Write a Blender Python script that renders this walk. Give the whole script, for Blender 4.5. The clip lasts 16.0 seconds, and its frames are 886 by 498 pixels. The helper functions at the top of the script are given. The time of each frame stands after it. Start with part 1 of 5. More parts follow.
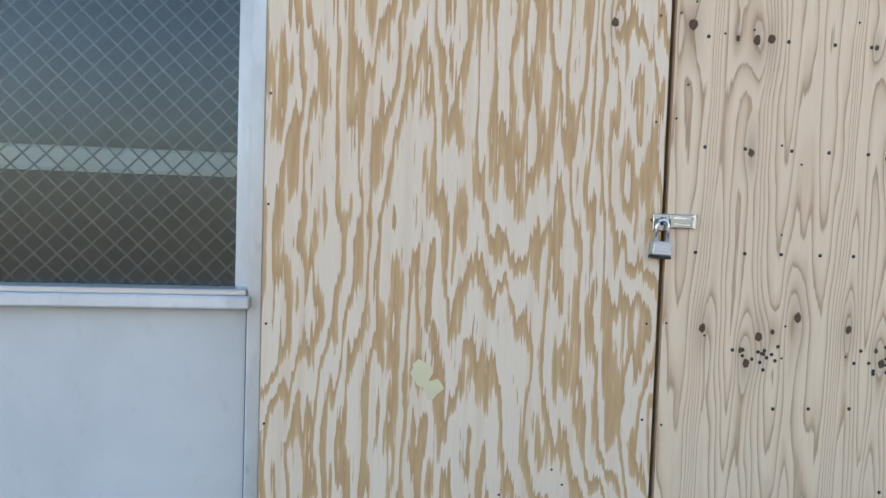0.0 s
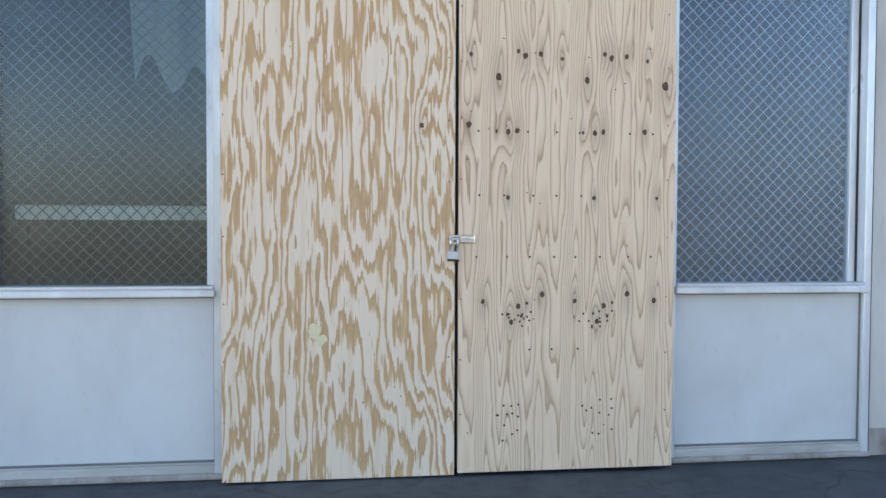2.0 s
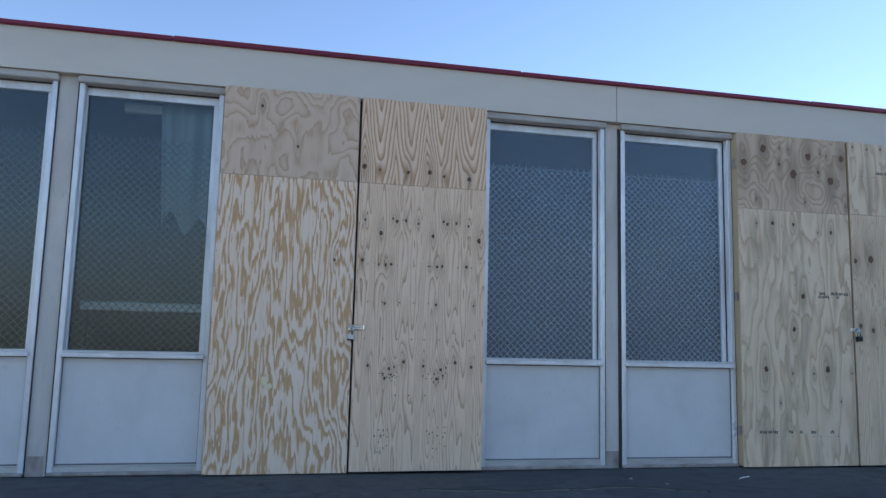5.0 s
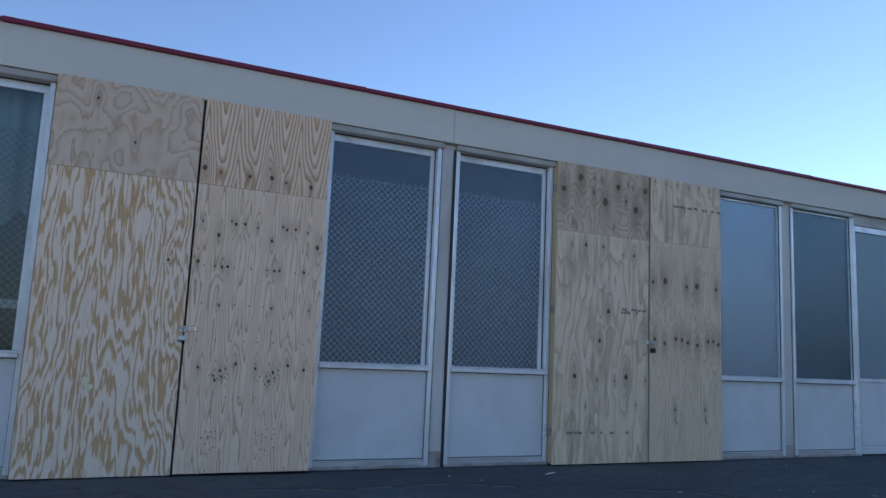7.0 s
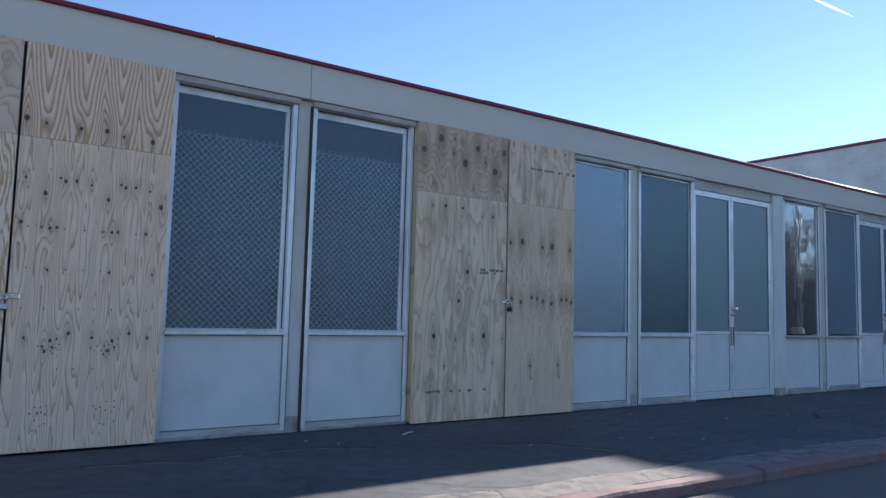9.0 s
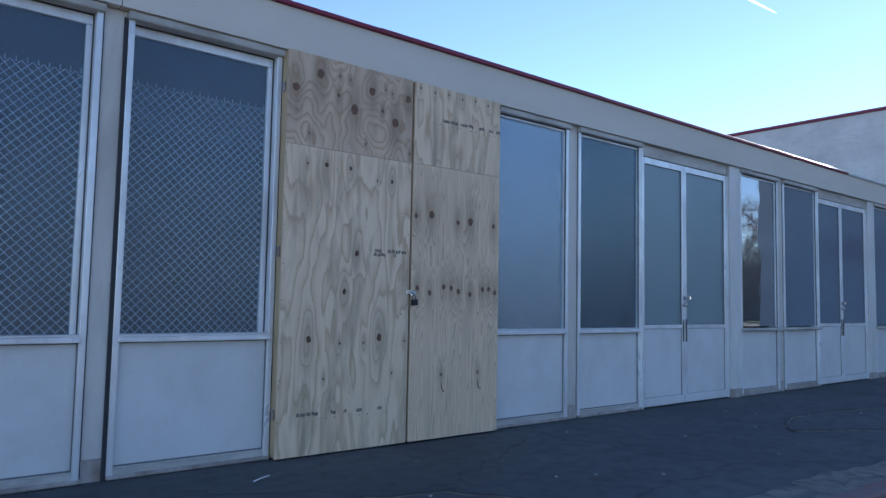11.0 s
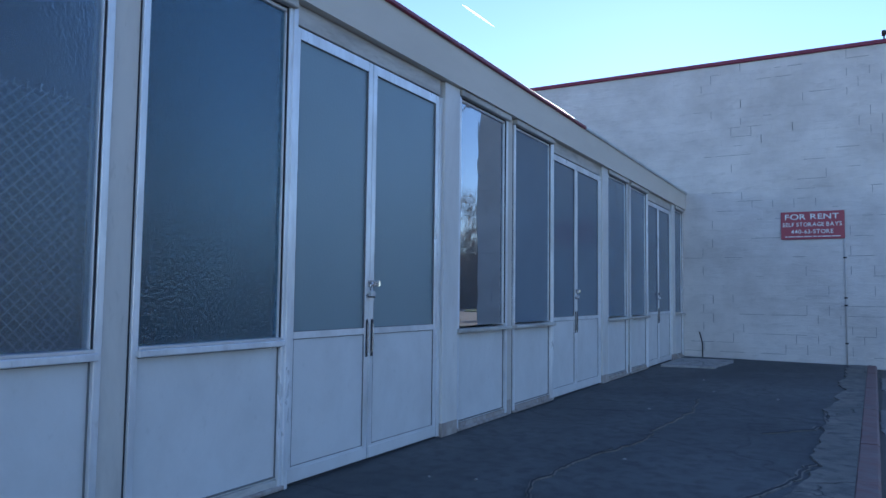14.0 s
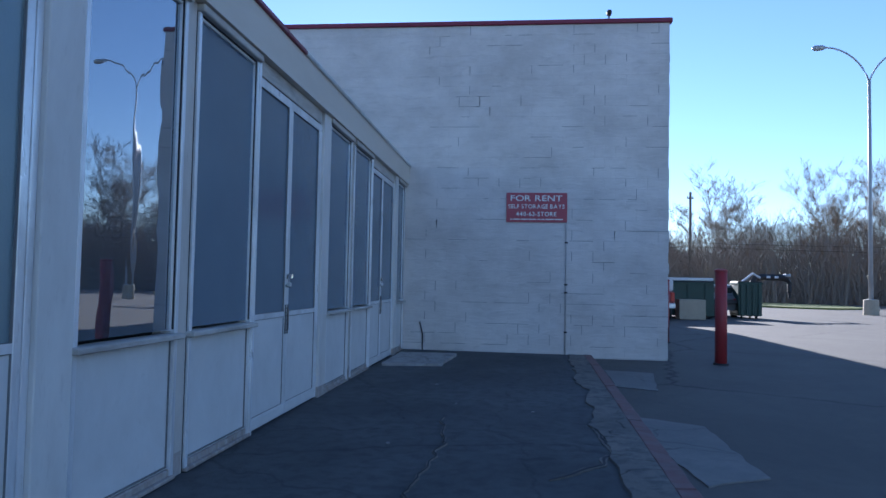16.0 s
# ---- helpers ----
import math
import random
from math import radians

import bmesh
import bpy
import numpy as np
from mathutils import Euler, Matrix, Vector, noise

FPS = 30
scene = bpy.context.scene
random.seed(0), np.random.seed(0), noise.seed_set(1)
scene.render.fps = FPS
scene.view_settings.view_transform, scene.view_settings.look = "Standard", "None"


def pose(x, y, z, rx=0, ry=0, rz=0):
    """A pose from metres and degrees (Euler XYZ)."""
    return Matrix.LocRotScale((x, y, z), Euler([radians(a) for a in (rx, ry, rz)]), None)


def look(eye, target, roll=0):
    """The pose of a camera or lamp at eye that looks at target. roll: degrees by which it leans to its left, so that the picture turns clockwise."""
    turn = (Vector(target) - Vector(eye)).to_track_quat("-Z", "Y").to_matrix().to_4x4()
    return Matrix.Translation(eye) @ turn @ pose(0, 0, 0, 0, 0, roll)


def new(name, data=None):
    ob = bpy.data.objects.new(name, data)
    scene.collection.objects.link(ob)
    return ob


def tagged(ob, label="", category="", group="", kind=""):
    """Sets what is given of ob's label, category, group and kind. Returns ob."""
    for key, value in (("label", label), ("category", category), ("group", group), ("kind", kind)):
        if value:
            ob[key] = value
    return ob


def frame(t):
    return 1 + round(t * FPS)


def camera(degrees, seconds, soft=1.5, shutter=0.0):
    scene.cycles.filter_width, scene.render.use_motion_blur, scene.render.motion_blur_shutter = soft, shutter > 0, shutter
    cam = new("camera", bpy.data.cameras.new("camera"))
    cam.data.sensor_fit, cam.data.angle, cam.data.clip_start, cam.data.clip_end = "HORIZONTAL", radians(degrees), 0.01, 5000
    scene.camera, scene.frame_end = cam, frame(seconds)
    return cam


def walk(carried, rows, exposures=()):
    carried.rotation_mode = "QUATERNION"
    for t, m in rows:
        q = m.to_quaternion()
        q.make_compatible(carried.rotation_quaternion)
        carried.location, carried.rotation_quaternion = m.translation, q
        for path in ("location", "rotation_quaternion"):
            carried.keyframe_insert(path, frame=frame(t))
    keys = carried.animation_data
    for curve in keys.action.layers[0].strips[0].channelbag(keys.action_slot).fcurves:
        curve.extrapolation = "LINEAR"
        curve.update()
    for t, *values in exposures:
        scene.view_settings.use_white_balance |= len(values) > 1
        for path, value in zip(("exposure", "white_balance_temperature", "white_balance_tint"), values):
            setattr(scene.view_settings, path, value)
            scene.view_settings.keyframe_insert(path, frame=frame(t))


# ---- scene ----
cam = camera(63.0, 16.0)
PATH = [
    (0, (-0.185, 0.519, 1.213), (0.08, 2.499, 1.112), 1.9),
    (0.5, (-0.048, 0.243, 1.238), (0.216, 2.217, 1.055), 1.1),
    (1, (0.044, -0.103, 1.265), (0.253, 1.878, 1.078), 0.7),
    (1.5, (0.194, -0.536, 1.29), (0.399, 1.447, 1.119), 0.6),
    (2, (0.251, -1.044, 1.263), (0.482, 0.941, 1.206), 0.2),
    (2.5, (0.319, -1.587, 1.225), (0.665, 0.382, 1.276), -0.9),
    (2.8, (0.339, -1.882, 1.234), (0.756, 0.071, 1.341), -1.4),
    (3, (0.347, -2.06, 1.22), (0.786, -0.112, 1.338), -1.3),
    (3.5, (0.37, -2.558, 1.168), (0.737, -0.596, 1.296), -0.6),
    (3.7, (0.378, -2.729, 1.164), (0.721, -0.763, 1.286), 0.0),
    (5.8, (0.123, -3.868, 1.145), (0.611, -1.954, 1.455), 2.9),
    (6, (0.144, -3.89, 1.143), (0.667, -1.985, 1.454), 3.0),
    (6.5, (0.16, -3.887, 1.123), (0.821, -2.024, 1.429), 2.9),
    (7, (0.183, -3.88, 1.129), (0.995, -2.073, 1.405), 2.6),
    (7.5, (0.213, -3.918, 1.131), (1.162, -2.173, 1.366), 2.2),
    (8, (0.255, -3.944, 1.136), (1.299, -2.25, 1.335), 1.8),
    (8.2, (0.261, -3.943, 1.131), (1.334, -2.266, 1.321), 1.6),
    (10.3, (1.061, -3.17, 1.234), (2.24, -1.563, 1.395), 1.5),
    (10.5, (1.267, -2.987, 1.234), (2.468, -1.395, 1.387), 1.3),
    (11, (1.816, -2.542, 1.231), (3.083, -1.001, 1.378), 1.1),
    (11.5, (2.433, -2.151, 1.242), (3.773, -0.673, 1.379), 1.0),
    (12, (3.036, -1.76, 1.237), (4.457, -0.358, 1.38), 0.9),
    (12.1, (3.123, -1.678, 1.242), (4.57, -0.305, 1.382), 0.9),
    (12.5, (3.628, -1.425, 1.24), (5.132, -0.115, 1.382), 0.8),
    (13, (4.27, -1.106, 1.252), (5.865, 0.093, 1.388), 0.9),
    (13.5, (4.898, -0.832, 1.256), (6.566, 0.264, 1.388), 0.9),
    (14, (5.551, -0.553, 1.253), (7.29, 0.427, 1.383), 0.7),
    (14.5, (6.108, -0.291, 1.252), (7.915, 0.556, 1.37), 0.5),
    (15, (6.697, -0.049, 1.309), (8.576, 0.627, 1.418), 0.4),
    (15.5, (7.381, 0.223, 1.307), (9.327, 0.673, 1.401), 0.7),
    (16, (8.069, 0.421, 1.31), (10.056, 0.63, 1.403), 1.1),
]
EXPOSURES = [(0, 3.17, 8300, 17), (2, 3.2, 7900, 16), (3, 2.9, 6900, 14), (3.5, 2.8, 6950, 14), (6, 1.95, 6350, 16), (8, 1.84, 6200, 16), (11, 2.08, 6000, 18), (12.5, 2.15, 6050, 18), (14.5, 2.12, 5700, 17), (15.5, 1.98, 5600, 17), (16, 1.76, 5500, 17)]
walk(cam, [(t, look(eye, target, roll)) for t, eye, target, roll in PATH], EXPOSURES)

# ---- world, sun ----
SUN_AZ, SUN_EL = 12.5, 20.3          # degrees from +x towards +y, and above the horizon
world = bpy.data.worlds.new("sky")
scene.world = world
world.use_nodes = True
_nt = world.node_tree
_sky = _nt.nodes.new("ShaderNodeTexSky")
_sky.sky_type = "NISHITA"
_sky.sun_disc = False
_sky.sun_elevation = radians(SUN_EL)
_sky.sun_rotation = radians(90 - SUN_AZ)
_sky.air_density, _sky.dust_density, _sky.ozone_density = 0.9, 0.02, 3.0
_nt.links.new(_sky.outputs[0], _nt.nodes["Background"].inputs[0])
_nt.nodes["Background"].inputs[1].default_value = 0.06
_lamp = bpy.data.lights.new("sun", "SUN")
_lamp.energy, _lamp.angle, _lamp.color = 3.8, radians(0.53), (1.0, 0.93, 0.82)
_sun = new("sun", _lamp)
_dir = Vector((math.cos(radians(SUN_EL)) * math.cos(radians(SUN_AZ)),
               math.cos(radians(SUN_EL)) * math.sin(radians(SUN_AZ)), math.sin(radians(SUN_EL))))
_sun.matrix_world = look(_dir * 60, (0, 0, 0))


# ---- materials ----
def node_mat(name):
    m = bpy.data.materials.new(name)
    m.use_nodes = True
    nt = m.node_tree
    return m, nt, nt.nodes["Principled BSDF"]


def N(nt, kind, **inputs):
    n = nt.nodes.new(kind)
    for key, v in inputs.items():
        n.inputs[key.replace("_", " ")].default_value = v
    return n


def coords(nt, stretch=(1, 1, 1), world_space=False):
    mp = nt.nodes.new("ShaderNodeMapping")
    mp.inputs["Scale"].default_value = stretch
    if world_space:
        g = nt.nodes.new("ShaderNodeNewGeometry")
        nt.links.new(g.outputs["Position"], mp.inputs["Vector"])
    else:
        tc = nt.nodes.new("ShaderNodeTexCoord")
        nt.links.new(tc.outputs["Object"], mp.inputs["Vector"])
    return mp.outputs[0]


def noise_fac(nt, vec, scale, detail=4, rough=0.55, dist=0.0):
    n = N(nt, "ShaderNodeTexNoise", Scale=scale, Detail=detail, Roughness=rough, Distortion=dist)
    nt.links.new(vec, n.inputs["Vector"])
    return n.outputs["Fac"]


def ramp(nt, fac, stops):
    r = nt.nodes.new("ShaderNodeValToRGB")
    els = r.color_ramp.elements
    while len(els) < len(stops):
        els.new(0.5)
    for e, (p, c) in zip(els, stops):
        e.position = p
        e.color = (c[0], c[1], c[2], 1) if isinstance(c, (tuple, list)) else (c, c, c, 1)
    nt.links.new(fac, r.inputs["Fac"])
    return r.outputs["Color"]


def mix(nt, fac, a, b, mode="MIX"):
    n = nt.nodes.new("ShaderNodeMix")
    n.data_type, n.blend_type = "RGBA", mode
    for sock, v in ((n.inputs[0], fac), (n.inputs[6], a), (n.inputs[7], b)):
        if isinstance(v, (int, float)):
            sock.default_value = v
        elif isinstance(v, tuple):
            sock.default_value = (*v, 1)
        else:
            nt.links.new(v, sock)
    return n.outputs[2]


def math_node(nt, op, a, b=None):
    n = nt.nodes.new("ShaderNodeMath")
    n.operation = op
    for sock, v in ((n.inputs[0], a), (n.inputs[1], b)):
        if v is None:
            continue
        if isinstance(v, (int, float)):
            sock.default_value = v
        else:
            nt.links.new(v, sock)
    return n.outputs[0]


def bump(nt, bsdf, fac, strength, distance):
    b = N(nt, "ShaderNodeBump", Strength=strength, Distance=distance)
    nt.links.new(fac, b.inputs["Height"])
    nt.links.new(b.outputs[0], bsdf.inputs["Normal"])


def worn(name, base, dark, rough=0.5, metal=0.0, grime=0.35, fine=60, coarse=2.2, stretch=(1, 1, 1), world_space=True, relief=0.15, depth=0.002):
    """Paint, metal or concrete with fine speckle and coarse blotches of dirt."""
    m, nt, b = node_mat(name)
    v = coords(nt, stretch, world_space)
    f1 = noise_fac(nt, v, coarse, 6, 0.65, 0.4)
    f2 = noise_fac(nt, v, fine, 3)
    c1 = ramp(nt, f1, [(0.38, base), (0.75, tuple(x * (1 - grime) + y * grime for x, y in zip(base, dark)))])
    spot = ramp(nt, f2, [(0.62, 0.0), (0.78, 1.0)])
    c2 = mix(nt, math_node(nt, "MULTIPLY", spot, grime * 0.6), c1, dark)
    nt.links.new(c2, b.inputs["Base Color"])
    rr = math_node(nt, "MULTIPLY_ADD", f1, 0.3)
    rr.node.inputs[2].default_value = rough - 0.15
    nt.links.new(rr, b.inputs["Roughness"])
    b.inputs["Metallic"].default_value = metal
    bump(nt, b, f2, relief, depth)
    return m


def plain(name, c, rough=0.5, metal=0.0):
    return worn(name, c, tuple(x * 0.5 for x in c), rough, metal, 0.25, 90, 5, relief=0.05, depth=0.001)


def plywood_mat(name, light, mid, dark, hard, streak, blotch, knot_stain=0.4, smear=0.0):
    """Rotary-cut veneer: growth rings are contour lines of a smooth height stored on the sheet."""
    m, nt, b = node_mat(name)
    at = nt.nodes.new("ShaderNodeAttribute")
    at.attribute_name = "grain"
    v = coords(nt, (1, 1, 1))
    vs = coords(nt, (62, 62, 3.6))
    fine = noise_fac(nt, vs, 1.0, 4, 0.65)
    hair = noise_fac(nt, coords(nt, (150, 150, 5)), 1.0, 2, 0.5)
    med = noise_fac(nt, coords(nt, (14, 14, 1.5)), 1.0, 3, 0.6)
    h = at.outputs["Fac"]
    for f, k in ((fine, streak), (med, streak * 0.9), (hair, streak * 0.35)):
        h = math_node(nt, "ADD", h, math_node(nt, "MULTIPLY", f, k))
    saw = math_node(nt, "FRACT", h)
    if hard:
        wide = noise_fac(nt, coords(nt, (9, 9, 2.2)), 1.0, 3, 0.6)
        saw = math_node(nt, "MULTIPLY_ADD", wide, 1.3)
        saw.node.inputs[2].default_value = -0.65
        saw = math_node(nt, "ADD", math_node(nt, "FRACT", h), saw)
        c = ramp(nt, saw, [(0.0, light), (0.46, light), (0.53, mid), (0.90, dark), (0.96, light)])
    else:
        c = ramp(nt, saw, [(0.0, light), (0.35, light), (0.72, mid), (0.93, dark), (1.0, light)])
    sat = nt.nodes.new("ShaderNodeAttribute")
    sat.attribute_name = "stain"
    c = mix(nt, math_node(nt, "MULTIPLY", sat.outputs["Fac"], knot_stain), c, tuple(x * 0.45 for x in dark))
    big = noise_fac(nt, coords(nt, (2.2, 2.2, 0.9)), 1.0, 3)
    c = mix(nt, math_node(nt, "MULTIPLY", ramp(nt, big, [(0.4, 0.0), (0.7, 1.0)]), blotch), c, mid)
    if smear:
        grey = noise_fac(nt, coords(nt, (7, 7, 1.3)), 1.0, 4, 0.6, 0.5)
        c = mix(nt, math_node(nt, "MULTIPLY", ramp(nt, grey, [(0.5, 0.0), (0.72, 1.0)]), smear), c, tuple(x * 0.62 for x in mid))
    tone = noise_fac(nt, coords(nt, (30, 30, 0.7)), 1.0, 2)
    c = mix(nt, math_node(nt, "MULTIPLY", ramp(nt, tone, [(0.45, 0.0), (0.7, 1.0)]), 0.25), c, mid)
    pores = noise_fac(nt, coords(nt, (240, 240, 9)), 1.0, 2)
    c = mix(nt, math_node(nt, "MULTIPLY", ramp(nt, pores, [(0.55, 0.0), (0.75, 1.0)]), 0.22), c, dark)
    nt.links.new(c, b.inputs["Base Color"])
    b.inputs["Roughness"].default_value = 0.68
    hh = math_node(nt, "ADD", math_node(nt, "MULTIPLY", saw, 0.3), pores)
    bump(nt, b, hh, 0.35, 0.0015)
    return m


def glass_mat(name, tint, haze, haze_fac, rough, pebble, scale=90, clear=0.5, warp=0.0):
    """Textured window glass: rough transmission, a cloudy diffuse film and a glossy face."""
    m, nt, b = node_mat(name)
    nt.nodes.remove(b)
    out = nt.nodes["Material Output"]
    v = coords(nt, (1, 1, 1), True)
    f = noise_fac(nt, v, scale, 2, 0.5)
    big = noise_fac(nt, v, 1.3, 3)
    if warp:
        f = math_node(nt, "ADD", math_node(nt, "MULTIPLY", f, 0.01), noise_fac(nt, coords(nt, (3.5, 3.5, 1.2), True), 1.0, 2))
    bp = N(nt, "ShaderNodeBump", Strength=pebble, Distance=0.0035 if not warp else warp)
    nt.links.new(f, bp.inputs["Height"])
    tr = nt.nodes.new("ShaderNodeBsdfTransparent")
    tr.inputs["Color"].default_value = (*tint, 1)
    rf = N(nt, "ShaderNodeBsdfRefraction", Roughness=rough, IOR=1.04)
    rf.inputs["Color"].default_value = (*tint, 1)
    nt.links.new(bp.outputs[0], rf.inputs["Normal"])
    df = nt.nodes.new("ShaderNodeBsdfDiffuse")
    nt.links.new(mix(nt, big, tuple(x * 0.75 for x in haze), haze), df.inputs["Color"])
    gl = N(nt, "ShaderNodeBsdfGlossy", Roughness=rough)
    gl.inputs["Color"].default_value = (0.9, 0.95, 1.0, 1)
    nt.links.new(bp.outputs[0], gl.inputs["Normal"])
    m1, m2, m3 = (nt.nodes.new("ShaderNodeMixShader") for _ in range(3))
    m1.inputs[0].default_value = clear
    nt.links.new(rf.outputs[0], m1.inputs[1]), nt.links.new(tr.outputs[0], m1.inputs[2])
    m2.inputs[0].default_value = haze_fac
    nt.links.new(m1.outputs[0], m2.inputs[1]), nt.links.new(df.outputs[0], m2.inputs[2])
    fr = N(nt, "ShaderNodeFresnel", IOR=1.5 if not warp else 3.8)
    nt.links.new(bp.outputs[0], fr.inputs["Normal"])
    nt.links.new(fr.outputs[0], m3.inputs[0])
    nt.links.new(m2.outputs[0], m3.inputs[1]), nt.links.new(gl.outputs[0], m3.inputs[2])
    nt.links.new(m3.outputs[0], out.inputs["Surface"])
    return m


def asphalt_mat(name, c1, c2, crack=1.0, scale=0.35, stain=(0.03, 0.03, 0.035), patchy=0.6):
    m, nt, b = node_mat(name)
    v = coords(nt, (1, 1, 1), True)
    agg = noise_fac(nt, v, 140, 2, 0.7)
    mid = noise_fac(nt, v, 7, 5, 0.6, 0.3)
    big = noise_fac(nt, v, 0.5, 5, 0.6, 0.6)
    c = mix(nt, ramp(nt, big, [(0.35, 0.0), (0.65, 1.0)]), c1, c2)
    c = mix(nt, math_node(nt, "MULTIPLY", ramp(nt, mid, [(0.45, 0.0), (0.62, 1.0)]), patchy), c, stain)
    c = mix(nt, ramp(nt, agg, [(0.5, 0.0), (0.8, 0.35)]), c, tuple(min(1, x * 2.4) for x in c2))
    wob = N(nt, "ShaderNodeTexNoise", Scale=2.5, Detail=4)
    nt.links.new(v, wob.inputs["Vector"])
    vv = nt.nodes.new("ShaderNodeVectorMath")
    vv.operation = "MULTIPLY_ADD"
    vv.inputs[1].default_value = (0.5, 0.5, 0.0)
    nt.links.new(wob.outputs["Color"], vv.inputs[0]), nt.links.new(v, vv.inputs[2])
    vo = N(nt, "ShaderNodeTexVoronoi", Scale=scale)
    vo.feature = "DISTANCE_TO_EDGE"
    nt.links.new(vv.outputs[0], vo.inputs["Vector"])
    cr = ramp(nt, vo.outputs["Distance"], [(0.0, 1.0), (0.006, 0.0)])
    cr = math_node(nt, "MULTIPLY", cr, crack)
    c = mix(nt, cr, c, (0.012, 0.012, 0.014))
    nt.links.new(c, b.inputs["Base Color"])
    b.inputs["Roughness"].default_value = 0.85
    hgt = math_node(nt, "SUBTRACT", math_node(nt, "ADD", math_node(nt, "MULTIPLY", agg, 0.6), mid), math_node(nt, "MULTIPLY", cr, 3.0))
    bump(nt, b, hgt, 0.5, 0.006)
    return m


def block_mat(name, c1, c2):
    """Thick uneven masonry paint: smeared along the courses, patched and scuffed."""
    m, nt, b = node_mat(name)
    smear = noise_fac(nt, coords(nt, (1, 2.2, 9), True), 1.0, 6, 0.68, 0.6)
    patch_f = noise_fac(nt, coords(nt, (1, 1, 1.4), True), 0.9, 5, 0.65)
    grit = noise_fac(nt, coords(nt, (1, 1, 1), True), 70, 3, 0.6)
    c = mix(nt, ramp(nt, patch_f, [(0.35, 0.0), (0.68, 1.0)]), c1, c2)
    c = mix(nt, math_node(nt, "MULTIPLY", ramp(nt, smear, [(0.55, 0.0), (0.78, 1.0)]), 0.45), c, tuple(x * 0.62 for x in c2))
    nt.links.new(c, b.inputs["Base Color"])
    b.inputs["Roughness"].default_value = 0.8
    bump(nt, b, math_node(nt, "ADD", smear, math_node(nt, "MULTIPLY", grit, 0.12)), 0.8, 0.03)
    return m


ALU = worn("white_aluminium", (0.78, 0.80, 0.82), (0.22, 0.2, 0.18), 0.32, 0.25, 0.45, 35, 4, (1, 1, 0.35))
ALU_RAW = worn("bare_aluminium", (0.62, 0.64, 0.66), (0.3, 0.3, 0.3), 0.35, 0.75, 0.3, 60, 4)
HEAD = worn("weathered_head_trim", (0.55, 0.53, 0.49), (0.16, 0.14, 0.12), 0.7, 0.0, 0.7, 25, 4, (0.4, 1, 1.5))
POST = worn("beige_painted_post", (0.62, 0.59, 0.54), (0.24, 0.22, 0.2), 0.6, 0.0, 0.5, 30, 2.5, (1, 1, 0.3))
PILASTER = worn("pale_painted_pilaster", (0.70, 0.69, 0.66), (0.34, 0.32, 0.30), 0.5, 0.0, 0.45, 30, 2.2, (1, 1, 0.3))
PANEL = worn("white_painted_panel", (0.66, 0.665, 0.66), (0.38, 0.37, 0.35), 0.5, 0.0, 0.35, 20, 1.9, (1.0, 1.0, 0.8))
FASCIA = worn("cream_stucco_fascia", (0.66, 0.61, 0.53), (0.44, 0.40, 0.34), 0.8, 0.0, 0.35, 120, 1.0, (0.4, 1, 1.6), True, 0.4, 0.003)
TRIM_RED = worn("dark_red_metal_edge", (0.19, 0.008, 0.034), (0.08, 0.006, 0.018), 0.45, 0.0, 0.4, 30, 3)
RUSTY = worn("rusty_white_paint", (0.42, 0.38, 0.35), (0.15, 0.10, 0.07), 0.7, 0.0, 0.8, 18, 9, (1, 1, 0.5))
# grey for lines that stand for shading along panel joints
JOINT_GREY = plain("grey_joint_shade", (0.17, 0.175, 0.18), 0.7)
# near black: shade put in as strips, also open joints and dark fittings
NEAR_BLACK = plain("shade_and_dark_fittings", (0.035, 0.035, 0.04), 0.8)
# interior colour set near black, so the unlit depth is in the paint
INSIDE = worn("darkened_interior", (0.07, 0.075, 0.068), (0.05, 0.05, 0.05), 0.8, 0.0, 0.4, 20, 0.6)
# the galvanised wire again, darkened to stand for dimmer light behind some panes
WIRE_SHADED = plain("shaded_wire", (0.21, 0.22, 0.205), 0.6, 0.0)
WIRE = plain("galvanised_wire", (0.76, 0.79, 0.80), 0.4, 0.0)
CLOTH = worn("pale_cloth", (0.36, 0.39, 0.39), (0.3, 0.32, 0.32), 0.9, 0.0, 0.3, 60, 4, (4, 4, 0.5))
CHROME = plain("polished_steel", (0.80, 0.82, 0.84), 0.16, 0.9)
STEEL = plain("zinc_steel", (0.40, 0.42, 0.45), 0.25, 0.9)
BLACK = plain("black_rubber", (0.02, 0.02, 0.022), 0.6)
KNOT_PALE = worn("pale_knot_wood", (0.17, 0.09, 0.052), (0.12, 0.06, 0.035), 0.7, 0.0, 0.6, 90, 24)
KNOT = worn("knot_wood", (0.13, 0.065, 0.035), (0.04, 0.02, 0.012), 0.7, 0.0, 0.6, 120, 30)
NAIL = plain("nail_head", (0.05, 0.045, 0.04), 0.5, 0.4)
PUTTY = plain("cream_filler", (0.80, 0.70, 0.44), 0.7)
INK = plain("faded_stamp_ink", (0.07, 0.07, 0.075), 0.8)
PLY_A = plywood_mat("plywood_bold_grain", (0.86, 0.69, 0.53), (0.66, 0.41, 0.21), (0.54, 0.30, 0.14), 1, 1.35, 0.08, 0.2)
PLY_A2 = plywood_mat("plywood_pinkish_grain", (0.70, 0.53, 0.39), (0.62, 0.44, 0.30), (0.48, 0.30, 0.18), 0, 0.7, 0.3, 0.5, 0.25)
PLY_B = plywood_mat("plywood_fine_grain", (0.87, 0.65, 0.46), (0.78, 0.54, 0.36), (0.47, 0.29, 0.17), 0, 0.4, 0.2, 0.35)
